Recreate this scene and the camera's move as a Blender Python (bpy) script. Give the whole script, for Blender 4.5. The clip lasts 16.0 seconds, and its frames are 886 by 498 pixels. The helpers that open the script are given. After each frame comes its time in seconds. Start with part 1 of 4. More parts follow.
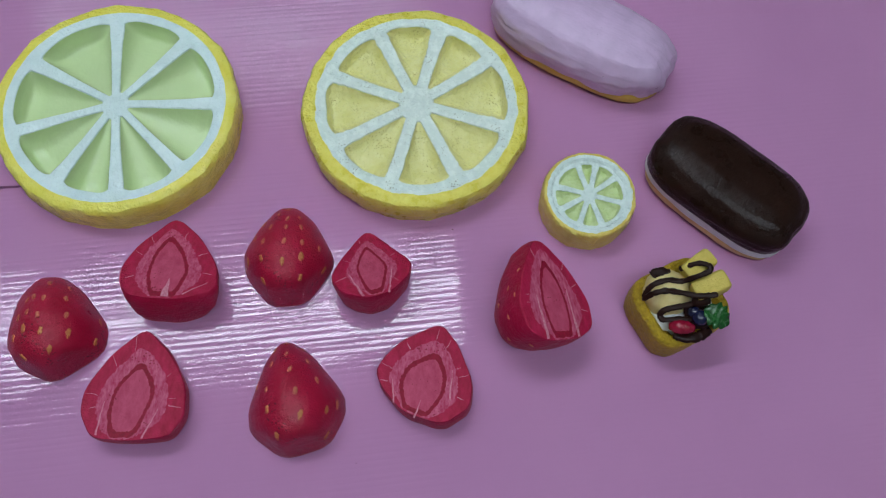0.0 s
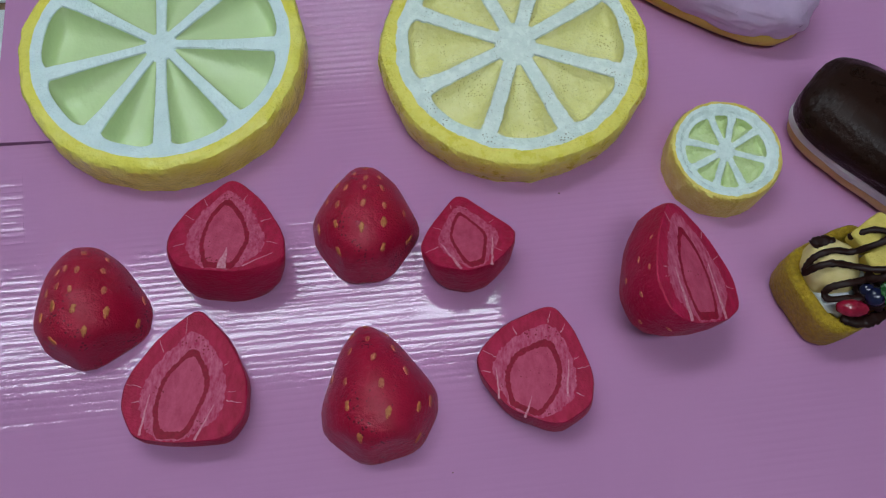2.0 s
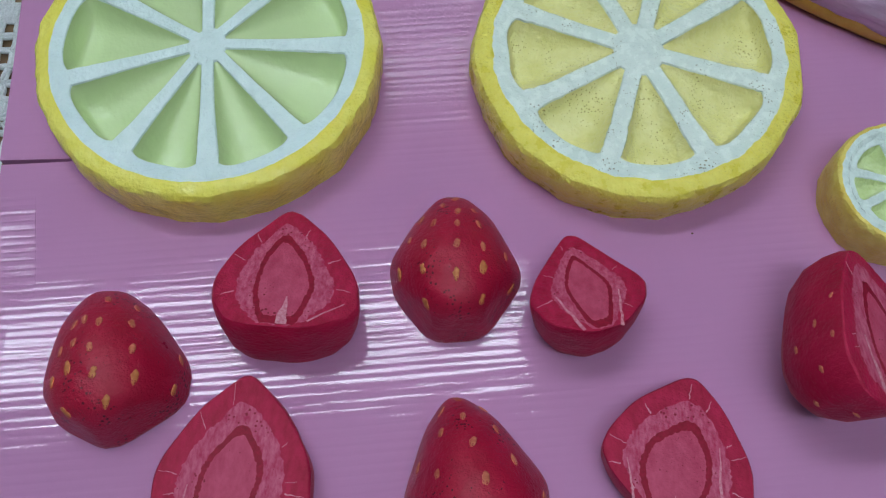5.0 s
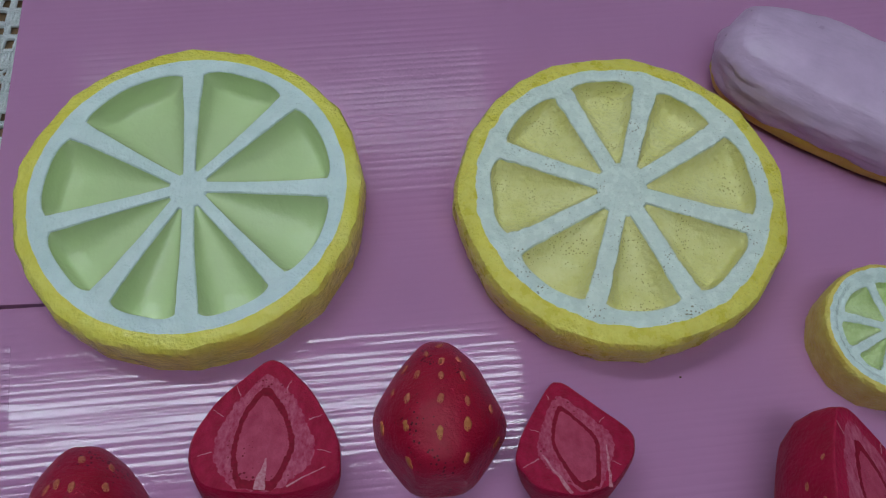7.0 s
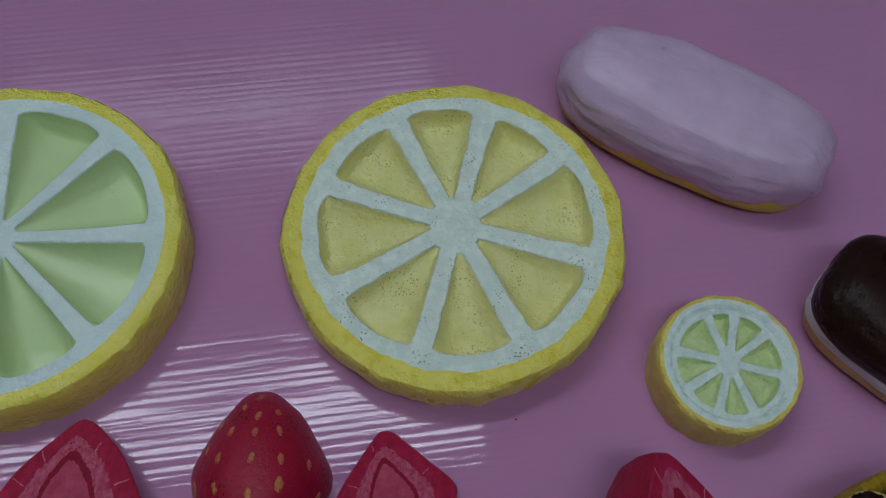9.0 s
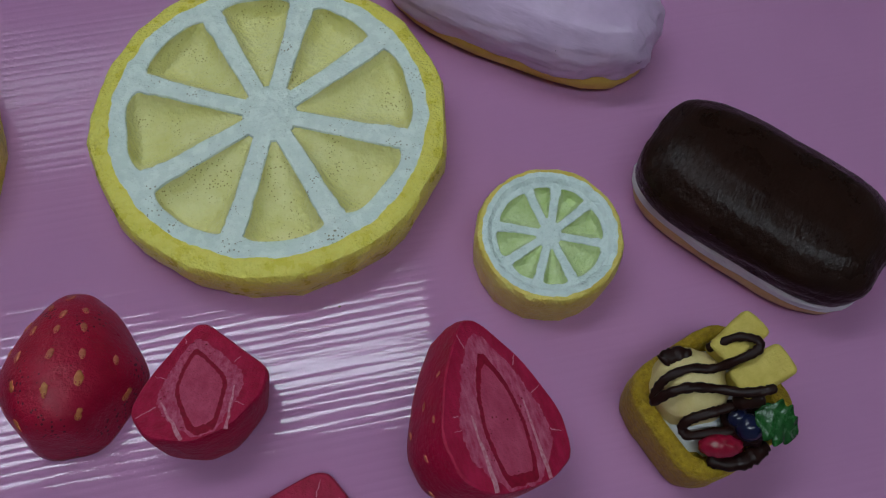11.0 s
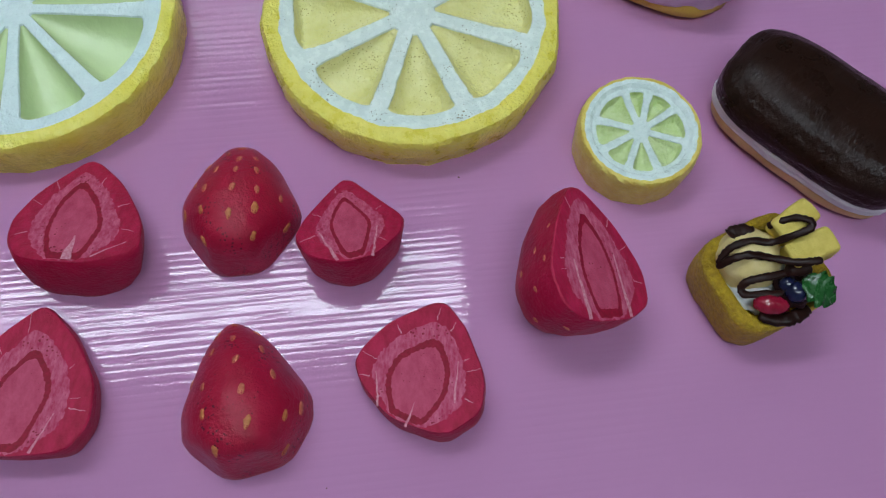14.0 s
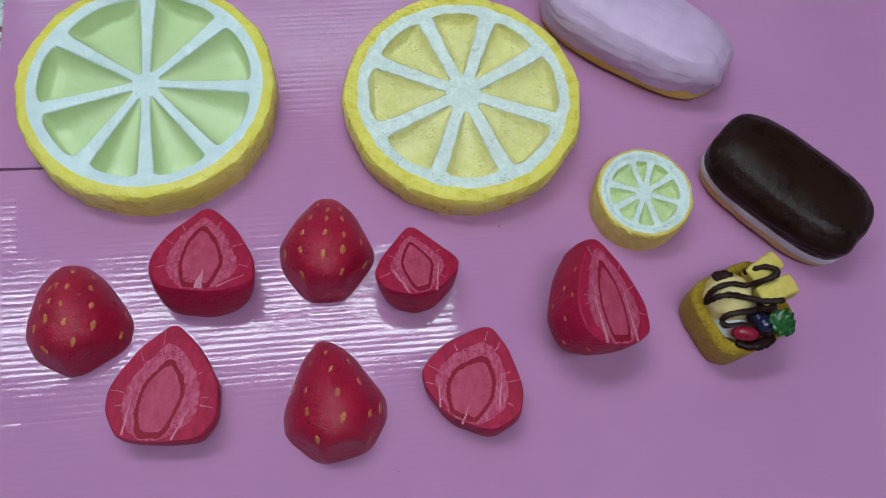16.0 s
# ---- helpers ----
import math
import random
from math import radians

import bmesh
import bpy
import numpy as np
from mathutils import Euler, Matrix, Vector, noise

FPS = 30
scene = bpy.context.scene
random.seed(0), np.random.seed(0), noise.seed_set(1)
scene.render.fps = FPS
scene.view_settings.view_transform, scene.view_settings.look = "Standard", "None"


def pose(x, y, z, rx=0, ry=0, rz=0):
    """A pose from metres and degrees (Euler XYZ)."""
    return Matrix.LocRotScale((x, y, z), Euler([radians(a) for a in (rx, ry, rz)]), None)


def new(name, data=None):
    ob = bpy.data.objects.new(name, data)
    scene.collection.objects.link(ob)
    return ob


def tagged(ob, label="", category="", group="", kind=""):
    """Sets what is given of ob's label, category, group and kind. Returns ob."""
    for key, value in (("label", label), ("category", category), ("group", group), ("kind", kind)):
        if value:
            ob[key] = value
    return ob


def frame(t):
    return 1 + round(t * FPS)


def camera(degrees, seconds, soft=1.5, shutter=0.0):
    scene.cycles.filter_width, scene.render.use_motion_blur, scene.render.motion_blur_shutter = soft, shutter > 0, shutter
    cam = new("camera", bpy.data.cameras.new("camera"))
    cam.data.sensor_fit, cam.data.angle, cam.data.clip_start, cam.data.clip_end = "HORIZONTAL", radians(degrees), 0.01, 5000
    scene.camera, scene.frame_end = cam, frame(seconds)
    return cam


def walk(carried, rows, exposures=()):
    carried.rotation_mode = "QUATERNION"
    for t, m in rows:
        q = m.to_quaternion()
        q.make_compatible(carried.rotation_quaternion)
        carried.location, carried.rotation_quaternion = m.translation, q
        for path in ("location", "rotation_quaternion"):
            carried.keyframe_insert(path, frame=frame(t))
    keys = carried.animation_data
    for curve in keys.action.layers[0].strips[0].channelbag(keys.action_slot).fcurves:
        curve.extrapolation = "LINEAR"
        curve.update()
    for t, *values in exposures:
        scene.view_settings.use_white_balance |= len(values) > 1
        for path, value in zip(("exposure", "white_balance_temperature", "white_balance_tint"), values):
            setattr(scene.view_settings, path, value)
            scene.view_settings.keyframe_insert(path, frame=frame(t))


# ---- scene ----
cam = camera(53.74, 16.0, 1.2)
CAMERA_ROWS = [
    (0, 0.0808, -0.2058, 0.5858, 21.47, -2.76, -0.14),
    (0.5, 0.0637, -0.2022, 0.5580, 21.18, -2.55, 0.16),
    (1, 0.0571, -0.1992, 0.5202, 21.77, -2.12, 0.18),
    (1.5, 0.0475, -0.1910, 0.5031, 22.32, -1.94, 0.23),
    (2, 0.0351, -0.1890, 0.4806, 21.68, -1.50, 0.49),
    (2.5, 0.0248, -0.1963, 0.4590, 22.15, -0.88, 0.76),
    (3, 0.0126, -0.1940, 0.4351, 21.91, -0.34, 1.29),
    (3.2, 0.0058, -0.1984, 0.4236, 22.58, -0.42, 1.20),
    (5.3, -0.0074, -0.1323, 0.3921, 23.15, -1.16, 1.83),
    (5.5, -0.0067, -0.1293, 0.3921, 23.44, -1.31, 1.73),
    (6, -0.0059, -0.1125, 0.3974, 24.59, -0.98, 1.36),
    (6.5, -0.0067, -0.1000, 0.3999, 25.68, -1.22, 1.35),
    (7, -0.0054, -0.0952, 0.4053, 26.35, -1.34, 1.21),
    (7.5, 0.0014, -0.0844, 0.4032, 26.64, -1.41, 0.89),
    (8, 0.0181, -0.0761, 0.4075, 26.33, -1.48, 0.53),
    (8.5, 0.0419, -0.0698, 0.4083, 26.33, -1.97, -0.32),
    (9, 0.0654, -0.0646, 0.4029, 25.68, -2.07, -1.23),
    (9.5, 0.0929, -0.0601, 0.3947, 25.32, -2.31, -2.26),
    (10, 0.1113, -0.0659, 0.3832, 25.18, -2.97, -3.87),
    (10.2, 0.1233, -0.0692, 0.3804, 24.78, -2.77, -4.42),
    (12.3, 0.1435, -0.1534, 0.3845, 23.18, -0.54, -4.84),
    (12.5, 0.1398, -0.1563, 0.3889, 23.22, -0.52, -4.05),
    (13, 0.1252, -0.1623, 0.3982, 22.26, -1.02, -2.11),
    (13.5, 0.1027, -0.1681, 0.4209, 21.42, -1.57, -0.85),
    (14, 0.0887, -0.1715, 0.4351, 21.19, -2.61, 0.20),
    (14.5, 0.0736, -0.1729, 0.4537, 21.15, -3.31, 0.72),
    (15, 0.0593, -0.1818, 0.4846, 20.60, -3.74, 0.73),
    (15.5, 0.0398, -0.1936, 0.5216, 20.95, -4.16, 0.70),
    (16, 0.0381, -0.2023, 0.5486, 22.08, -4.44, 0.70),
]
walk(cam, [(t, pose(x, y, z, rx, ry, rz)) for t, x, y, z, rx, ry, rz in CAMERA_ROWS],
     exposures=[(0, -0.03), (1, -0.06), (2, -0.12), (3, -0.1), (5.5, 0.0), (6, -0.2), (6.5, -0.38), (7, -0.52), (8, -0.78), (8.5, -0.8),
                (9.5, -0.88), (10.2, -0.9), (12.3, 0.0), (13, 0.0), (14, 0.05), (16, 0.12)])

# ---- light ----
world = bpy.data.worlds.new("room_air")
scene.world = world
world.use_nodes = True
world.node_tree.nodes["Background"].inputs[0].default_value = (0.75, 0.85, 1.0, 1)
world.node_tree.nodes["Background"].inputs[1].default_value = 0.025

TABLE_Z = -0.009
FLOOR_Z = TABLE_Z - 0.75
CEILING_Z = 2.05


# ---- materials ----
def material(name, color, rough=0.5, spec=0.5, metal=0.0):
    m = bpy.data.materials.new(name)
    m.use_nodes = True
    b = m.node_tree.nodes["Principled BSDF"]
    b.inputs["Base Color"].default_value = (*color, 1)
    b.inputs["Roughness"].default_value = rough
    b.inputs["Specular IOR Level"].default_value = spec
    b.inputs["Metallic"].default_value = metal
    return m


def node(m, kind, **values):
    n = m.node_tree.nodes.new(kind)
    for key, value in values.items():
        if key in n.inputs:
            n.inputs[key].default_value = value
    return n


def link(m, a, out, b, into):
    m.node_tree.links.new(a.outputs[out], b.inputs[into])


def mottled(name, dark, light, scale, rough=0.5, spec=0.5, bump=0.3, bump_scale=400, depth=0.0006, detail=4.0,
            pits=0.0, pit_scale=700, pit_color=(0.1, 0.1, 0.05), rough_spread=0.15, brush=None, lumps=0.0, stretch=None):
    """A painted surface: two tones in soft blotches, fine relief, and, where wanted, small open pores."""
    m = material(name, light, rough, spec)
    b = m.node_tree.nodes["Principled BSDF"]
    co = node(m, "ShaderNodeTexCoord")
    n1 = node(m, "ShaderNodeTexNoise", Scale=scale, Detail=detail, Roughness=0.6)
    if stretch:
        pull = node(m, "ShaderNodeMapping")
        pull.inputs["Scale"].default_value = stretch
        link(m, co, "Object", pull, "Vector")
        link(m, pull, "Vector", n1, "Vector")
    else:
        link(m, co, "Object", n1, "Vector")
    ramp = node(m, "ShaderNodeValToRGB")
    ramp.color_ramp.elements[0].position, ramp.color_ramp.elements[1].position = 0.32, 0.68
    ramp.color_ramp.elements[0].color, ramp.color_ramp.elements[1].color = (*dark, 1), (*light, 1)
    link(m, n1, "Fac", ramp, "Fac")
    color = ramp
    n2 = node(m, "ShaderNodeTexNoise", Scale=bump_scale, Detail=3.0, Roughness=0.6)
    if brush:
        along = node(m, "ShaderNodeMapping")
        along.inputs["Scale"].default_value = brush
        link(m, co, "Object", along, "Vector")
        link(m, along, "Vector", n2, "Vector")
    else:
        link(m, co, "Object", n2, "Vector")
    height = n2
    out = "Fac"
    if pits:
        v = node(m, "ShaderNodeTexVoronoi", Scale=pit_scale)
        link(m, co, "Object", v, "Vector")
        big = node(m, "ShaderNodeTexNoise", Scale=60.0, Detail=2.0)
        link(m, co, "Object", big, "Vector")
        lim = node(m, "ShaderNodeMapRange", **{"From Min": 0.42, "From Max": 0.66, "To Min": 0.0, "To Max": pits})
        link(m, big, "Fac", lim, "Value")
        less = node(m, "ShaderNodeMath")
        less.operation = "LESS_THAN"
        link(m, v, "Distance", less, 0)
        link(m, lim, "Result", less, 1)
        mix = node(m, "ShaderNodeMix")
        mix.data_type = "RGBA"
        m.node_tree.links.new(less.outputs[0], mix.inputs[0])
        m.node_tree.links.new(ramp.outputs["Color"], mix.inputs[6])
        mix.inputs[7].default_value = (*pit_color, 1)
        m.node_tree.links.new(mix.outputs[2], b.inputs["Base Color"])
        sub = node(m, "ShaderNodeMath")
        sub.operation = "SUBTRACT"
        link(m, n2, "Fac", sub, 0)
        link(m, less, 0, sub, 1)
        height, out = sub, 0
    else:
        link(m, color, "Color", b, "Base Color")
    if lumps:
        coarse = node(m, "ShaderNodeTexNoise", Scale=bump_scale * 0.27, Detail=2.0)
        link(m, co, "Object", coarse, "Vector")
        both = node(m, "ShaderNodeMath")
        both.operation = "MULTIPLY_ADD"
        link(m, coarse, "Fac", both, 0)
        both.inputs[1].default_value = lumps
        m.node_tree.links.new(height.outputs[out], both.inputs[2])
        height, out = both, 0
    bm = node(m, "ShaderNodeBump", Strength=bump, Distance=depth)
    m.node_tree.links.new(height.outputs[out], bm.inputs["Height"])
    link(m, bm, "Normal", b, "Normal")
    rr = node(m, "ShaderNodeMapRange", **{"To Min": max(0.05, rough - rough_spread), "To Max": min(1, rough + rough_spread)})
    link(m, n1, "Fac", rr, "Value")
    link(m, rr, "Result", b, "Roughness")
    return m


def corrugated_board(name="pink_film", depth=0.000036, fine_share=0.4):
    """Glossy pink film over corrugated board: long shallow flutes, stretched and uneven."""
    m = material(name, (0.5, 0.2, 0.4), 0.022, 0.31)
    b = m.node_tree.nodes["Principled BSDF"]
    co = node(m, "ShaderNodeTexCoord")
    turn = node(m, "ShaderNodeMapping")
    turn.inputs["Rotation"].default_value = (0, 0, radians(-7))
    link(m, co, "Object", turn, "Vector")
    long = node(m, "ShaderNodeMapping")
    long.inputs["Scale"].default_value = (17.0, 300.0, 1.0)
    link(m, turn, "Vector", long, "Vector")
    ribs = node(m, "ShaderNodeTexNoise", Scale=1.0, Detail=1.5, Roughness=0.5)
    link(m, long, "Vector", ribs, "Vector")
    wave = node(m, "ShaderNodeTexWave", Scale=1.0, Distortion=4.5, Detail=2.0)
    wave.bands_direction = "Y"
    wave.wave_profile = "SIN"
    flute = node(m, "ShaderNodeMapping")
    flute.inputs["Scale"].default_value = (2.0, 74.0, 1.0)
    link(m, turn, "Vector", flute, "Vector")
    link(m, flute, "Vector", wave, "Vector")
    fine = node(m, "ShaderNodeTexNoise", Scale=900.0, Detail=1.5)
    crinkle = node(m, "ShaderNodeMapping")
    crinkle.inputs["Scale"].default_value = (0.4, 1.0, 1.0)
    link(m, turn, "Vector", crinkle, "Vector")
    link(m, crinkle, "Vector", fine, "Vector")
    a = node(m, "ShaderNodeMath")
    a.operation = "MULTIPLY_ADD"
    link(m, ribs, "Fac", a, 0)
    a.inputs[1].default_value = 2.7
    groove = node(m, "ShaderNodeMath")
    groove.operation = "POWER"
    link(m, wave, "Fac", groove, 0)
    groove.inputs[1].default_value = 0.65
    link(m, groove, 0, a, 2)
    c = node(m, "ShaderNodeMath")
    c.operation = "MULTIPLY_ADD"
    link(m, fine, "Fac", c, 0)
    c.inputs[1].default_value = fine_share
    link(m, a, 0, c, 2)
    bump = node(m, "ShaderNodeBump", Strength=1.0, Distance=depth)
    link(m, c, 0, bump, "Height")
    link(m, bump, "Normal", b, "Normal")
    tone = node(m, "ShaderNodeTexNoise", Scale=7.0, Detail=3.0)
    link(m, co, "Object", tone, "Vector")
    ramp = node(m, "ShaderNodeValToRGB")
    ramp.color_ramp.elements[0].position, ramp.color_ramp.elements[1].position = 0.3, 0.7
    ramp.color_ramp.elements[0].color = (*PINK_DARK, 1)
    ramp.color_ramp.elements[1].color = (*PINK, 1)
    link(m, tone, "Fac", ramp, "Fac")
    link(m, ramp, "Color", b, "Base Color")
    return m


PINK_DARK, PINK = (0.500, 0.236, 0.430), (0.540, 0.260, 0.462)
FILM = corrugated_board()
TAPE = corrugated_board("clear_tape_over_pink", 0.00013, 0.2)
BOARD = mottled("brown_board", (0.10, 0.055, 0.03), (0.20, 0.11, 0.06), 300, 0.85, 0.2)
RIND_WET = mottled("glossy_rind_paint", (0.85, 0.76, 0.09), (0.92, 0.85, 0.17), 60, 0.12, 0.5, 0.9, 380, 0.0013, lumps=1.4, rough_spread=0.06)
RIND_DRY = mottled("grainy_rind_paint", (0.86, 0.75, 0.09), (0.93, 0.85, 0.17), 110, 0.30, 0.5, 1.0, 400, 0.0018, lumps=0.9)
RIND_SMALL = mottled("ochre_rind_paint", (0.78, 0.59, 0.09), (0.90, 0.78, 0.20), 120, 0.36, 0.45, 0.9, 500, 0.0016, lumps=0.8)
PITH_SMALL = mottled("bumpy_white_paint", (0.70, 0.83, 0.77), (0.80, 0.92, 0.86), 140, 0.28, 0.5, 1.0, 460, 0.0013, lumps=1.0)
PITH_WET = mottled("glossy_white_paint", (0.69, 0.84, 0.80), (0.77, 0.91, 0.87), 80, 0.08, 0.5, 0.9, 420, 0.0013, lumps=1.4, rough_spread=0.06)
PITH_DRY = mottled("porous_white_paint", (0.74, 0.85, 0.76), (0.82, 0.92, 0.82), 160, 0.26, 0.45, 1.0, 300, 0.0015, pits=0.29,
                   pit_scale=620, pit_color=(0.38, 0.39, 0.27), lumps=0.9)
PULP_LIME = mottled("pale_lime_paint", (0.575, 0.715, 0.37), (0.615, 0.75, 0.40), 30, 0.24, 0.5, 0.6, 260, 0.0006, lumps=1.0, detail=1.0, rough_spread=0.05)
PULP_LEMON = mottled("pale_lemon_paint", (0.79, 0.75, 0.26), (0.88, 0.85, 0.40), 80, 0.34, 0.45, 1.0, 320, 0.0018, pits=0.27,
                     pit_scale=680, pit_color=(0.45, 0.38, 0.09), lumps=0.9)
PULP_SMALL = mottled("bright_lime_paint", (0.54, 0.68, 0.26), (0.68, 0.80, 0.42), 150, 0.33, 0.5, 0.9, 450, 0.0016, lumps=0.8)
BERRY = mottled("matt_berry_red", (0.33, 0.003, 0.028), (0.46, 0.008, 0.046), 70, 0.33, 0.42, 0.9, 800, 0.0006, pits=0.32, pit_scale=480,
                pit_color=(0.10, 0.001, 0.008), lumps=1.3)
BERRY_SIDE = mottled("matt_crimson", (0.35, 0.003, 0.036), (0.47, 0.006, 0.056), 90, 0.5, 0.35, 0.8, 600, 0.0010, lumps=1.3)
FACE_RED = mottled("brushed_crimson", (0.34, 0.004, 0.038), (0.50, 0.014, 0.072), 260, 0.55, 0.3, 0.7, 700, 0.0008, lumps=1.0, stretch=(1.0, 0.4, 1.0))
FACE_PALE = mottled("dry_brushed_pink", (0.43, 0.020, 0.085), (0.60, 0.145, 0.235), 520, 0.6, 0.3, 0.8, 700, 0.0008,
                    pits=0.26, pit_scale=480, pit_color=(0.26, 0.010, 0.035), lumps=0.8, stretch=(1.0, 0.35, 1.0))
FACE_CORE = mottled("chalky_rose", (0.44, 0.038, 0.100), (0.57, 0.092, 0.170), 190, 0.6, 0.3, 0.8, 700, 0.0008,
                    pits=0.27, pit_scale=430, pit_color=(0.22, 0.010, 0.03), lumps=0.8, stretch=(1.0, 0.5, 1.0))
FACE_LINE = mottled("deep_red_line", (0.22, 0.001, 0.016), (0.34, 0.005, 0.034), 400, 0.6, 0.3)
FACE_WHITE = mottled("chalk_white_pink", (0.55, 0.14, 0.21), (0.70, 0.36, 0.42), 700, 0.7, 0.2)
SEED_GOLD = mottled("ochre_seed_paint", (0.46, 0.12, 0.035), (0.62, 0.26, 0.09), 700, 0.5, 0.4, pits=0.5, pit_scale=1100, pit_color=(0.38, 0.03, 0.03))
SEED_ROSE = mottled("salmon_seed_paint", (0.50, 0.11, 0.06), (0.62, 0.22, 0.12), 700, 0.5, 0.4, pits=0.5, pit_scale=1100, pit_color=(0.40, 0.02, 0.04))
CHOC = mottled("dark_chocolate_paint", (0.015, 0.0058, 0.0036), (0.024, 0.0094, 0.006), 60, 0.30, 0.17, 0.8, 420, 0.0009, brush=(1.0, 0.22, 1.0), lumps=0.4)
CREAM = mottled("white_cream_paint", (0.72, 0.74, 0.74), (0.84, 0.86, 0.86), 90, 0.4, 0.4, 0.4, 200, 0.0006)
BUN = mottled("tan_bun_paint", (0.60, 0.40, 0.14), (0.74, 0.54, 0.24), 60, 0.5, 0.4, 0.5, 300, 0.0006)
BUN_YELLOW = mottled("yellow_bun_paint", (0.62, 0.42, 0.04), (0.76, 0.58, 0.10), 60, 0.45, 0.4, 0.5, 300, 0.0006)
ICING = mottled("lilac_pink_icing", (0.58, 0.41, 0.60), (0.68, 0.49, 0.69), 50, 0.33, 0.5, 0.5, 120, 0.0018, brush=(0.35, 1.0, 1.6), pits=0.07, pit_scale=160, pit_color=(0.16, 0.10, 0.16))
SPONGE = mottled("golden_sponge", (0.36, 0.22, 0.008), (0.56, 0.38, 0.020), 420, 0.5, 0.4, 1.0, 620, 0.0020, lumps=0.6)
VANILLA = mottled("vanilla_paint", (0.70, 0.56, 0.22), (0.80, 0.66, 0.32), 120, 0.5, 0.35, 0.5, 260, 0.0008)
MANGO = mottled("mango_yellow_paint", (0.60, 0.46, 0.08), (0.72, 0.58, 0.14), 160, 0.6, 0.3, 0.7, 700, 0.0006)
SAUCE = mottled("glossy_chocolate_sauce", (0.014, 0.0040, 0.003), (0.022, 0.0065, 0.0045), 200, 0.35, 0.17, 0.2, 300, 0.0004)
RASP = mottled("glossy_raspberry", (0.24, 0.004, 0.020), (0.36, 0.010, 0.04), 300, 0.14, 0.5, 0.3, 600, 0.0006)
BLUE = mottled("glossy_blueberry", (0.006, 0.008, 0.03), (0.012, 0.016, 0.055), 300, 0.12, 0.5, 0.2, 500, 0.0004)
LEAF = mottled("glossy_mint_green", (0.008, 0.07, 0.012), (0.02, 0.13, 0.025), 300, 0.25, 0.5, 0.4, 500, 0.0006)
LACE = mottled("cotton_thread", (0.62, 0.66, 0.66), (0.80, 0.84, 0.84), 900, 0.85, 0.2, 1.0, 1800, 0.0006)
WOOD = mottled("varnished_table_wood", (0.13, 0.075, 0.035), (0.26, 0.16, 0.08), 30, 0.45, 0.4, 0.3, 300, 0.0004)
WALL = mottled("wall_paint", (0.38, 0.39, 0.39), (0.44, 0.45, 0.45), 3, 0.9, 0.2, 0.1, 60, 0.001)
FLOOR = mottled("floor_tile", (0.30, 0.28, 0.26), (0.38, 0.36, 0.33), 4, 0.5, 0.4, 0.1, 60, 0.001)
METAL = mottled("white_lamp_housing", (0.70, 0.70, 0.70), (0.78, 0.78, 0.78), 20, 0.4, 0.5, 0.05, 60, 0.001)


def glow(name, color, strength):
    m = material(name, (0.8, 0.8, 0.8), 0.4)
    b = m.node_tree.nodes["Principled BSDF"]
    b.inputs["Emission Color"].default_value = (*color, 1)
    b.inputs["Emission Strength"].default_value = strength
    return m


LAMP_NEAR = glow("lit_diffuser", (0.82, 0.94, 1.06), 23.0)
# glow of the added fill lamp, set to lift the south-facing sides
LAMP_FILL = glow("fill_diffuser", (0.82, 0.94, 1.06), 19.0)
LAMP_FAR = glow("dim_diffuser", (0.82, 0.94, 1.06), 6.0)


# ---- mesh helpers ----
def finish(name, bm, mat, smooth=True, sharp=None):
    bmesh.ops.recalc_face_normals(bm, faces=bm.faces[:])
    me = bpy.data.meshes.new(name)
    for f in bm.faces:
        f.smooth = smooth
    if sharp:
        for e in bm.edges:
            if len(e.link_faces) == 2 and e.calc_face_angle() > radians(sharp):
                e.smooth = False
    bm.to_mesh(me)
    bm.free()
    me.materials.append(mat)
    return me


def part(name, bm, mat, parent, label="", smooth=True, sharp=None):
    ob = new(name, finish(name, bm, mat, smooth, sharp))
    ob.parent = parent
    if label:
        ob["label"] = label
    return ob


def thing(name, m, label, category, group="", kind=""):
    ob = new(name)
    ob.empty_display_size = 0.02
    ob.matrix_basis = m
    return tagged(ob, label, category, group, kind)


def solid(name, bm, mat, label, category="", kind="", sharp=None, smooth=True):
    ob = new(name, finish(name, bm, mat, smooth, sharp))
    return tagged(ob, label, category, "", kind)


def box(bm, x0, y0, z0, x1, y1, z1, bevel=0.0):
    vs = [bm.verts.new((x, y, z)) for z in (z0, z1) for x, y in ((x0, y0), (x1, y0), (x1, y1), (x0, y1))]
    fs = [bm.faces.new([vs[i] for i in f]) for f in
          ((3, 2, 1, 0), (4, 5, 6, 7), (0, 1, 5, 4), (1, 2, 6, 5), (2, 3, 7, 6), (3, 0, 4, 7))]
    if bevel:
        es = {e for f in fs for e in f.edges}
        bmesh.ops.bevel(bm, geom=list(es), offset=bevel, segments=3, affect="EDGES", profile=0.5)
    return bm


def strip(bm, a, b, closed=True):
    n = len(a)
    for i in range(n if closed else n - 1):
        j = (i + 1) % n
        bm.faces.new((a[i], a[j], b[j], b[i]))


def ring(bm, pts):
    return [bm.verts.new(p) for p in pts]


def wob(x, y, z=0.0, f=60.0):
    return noise.noise(Vector((x * f, y * f, z * f + 3.3)))


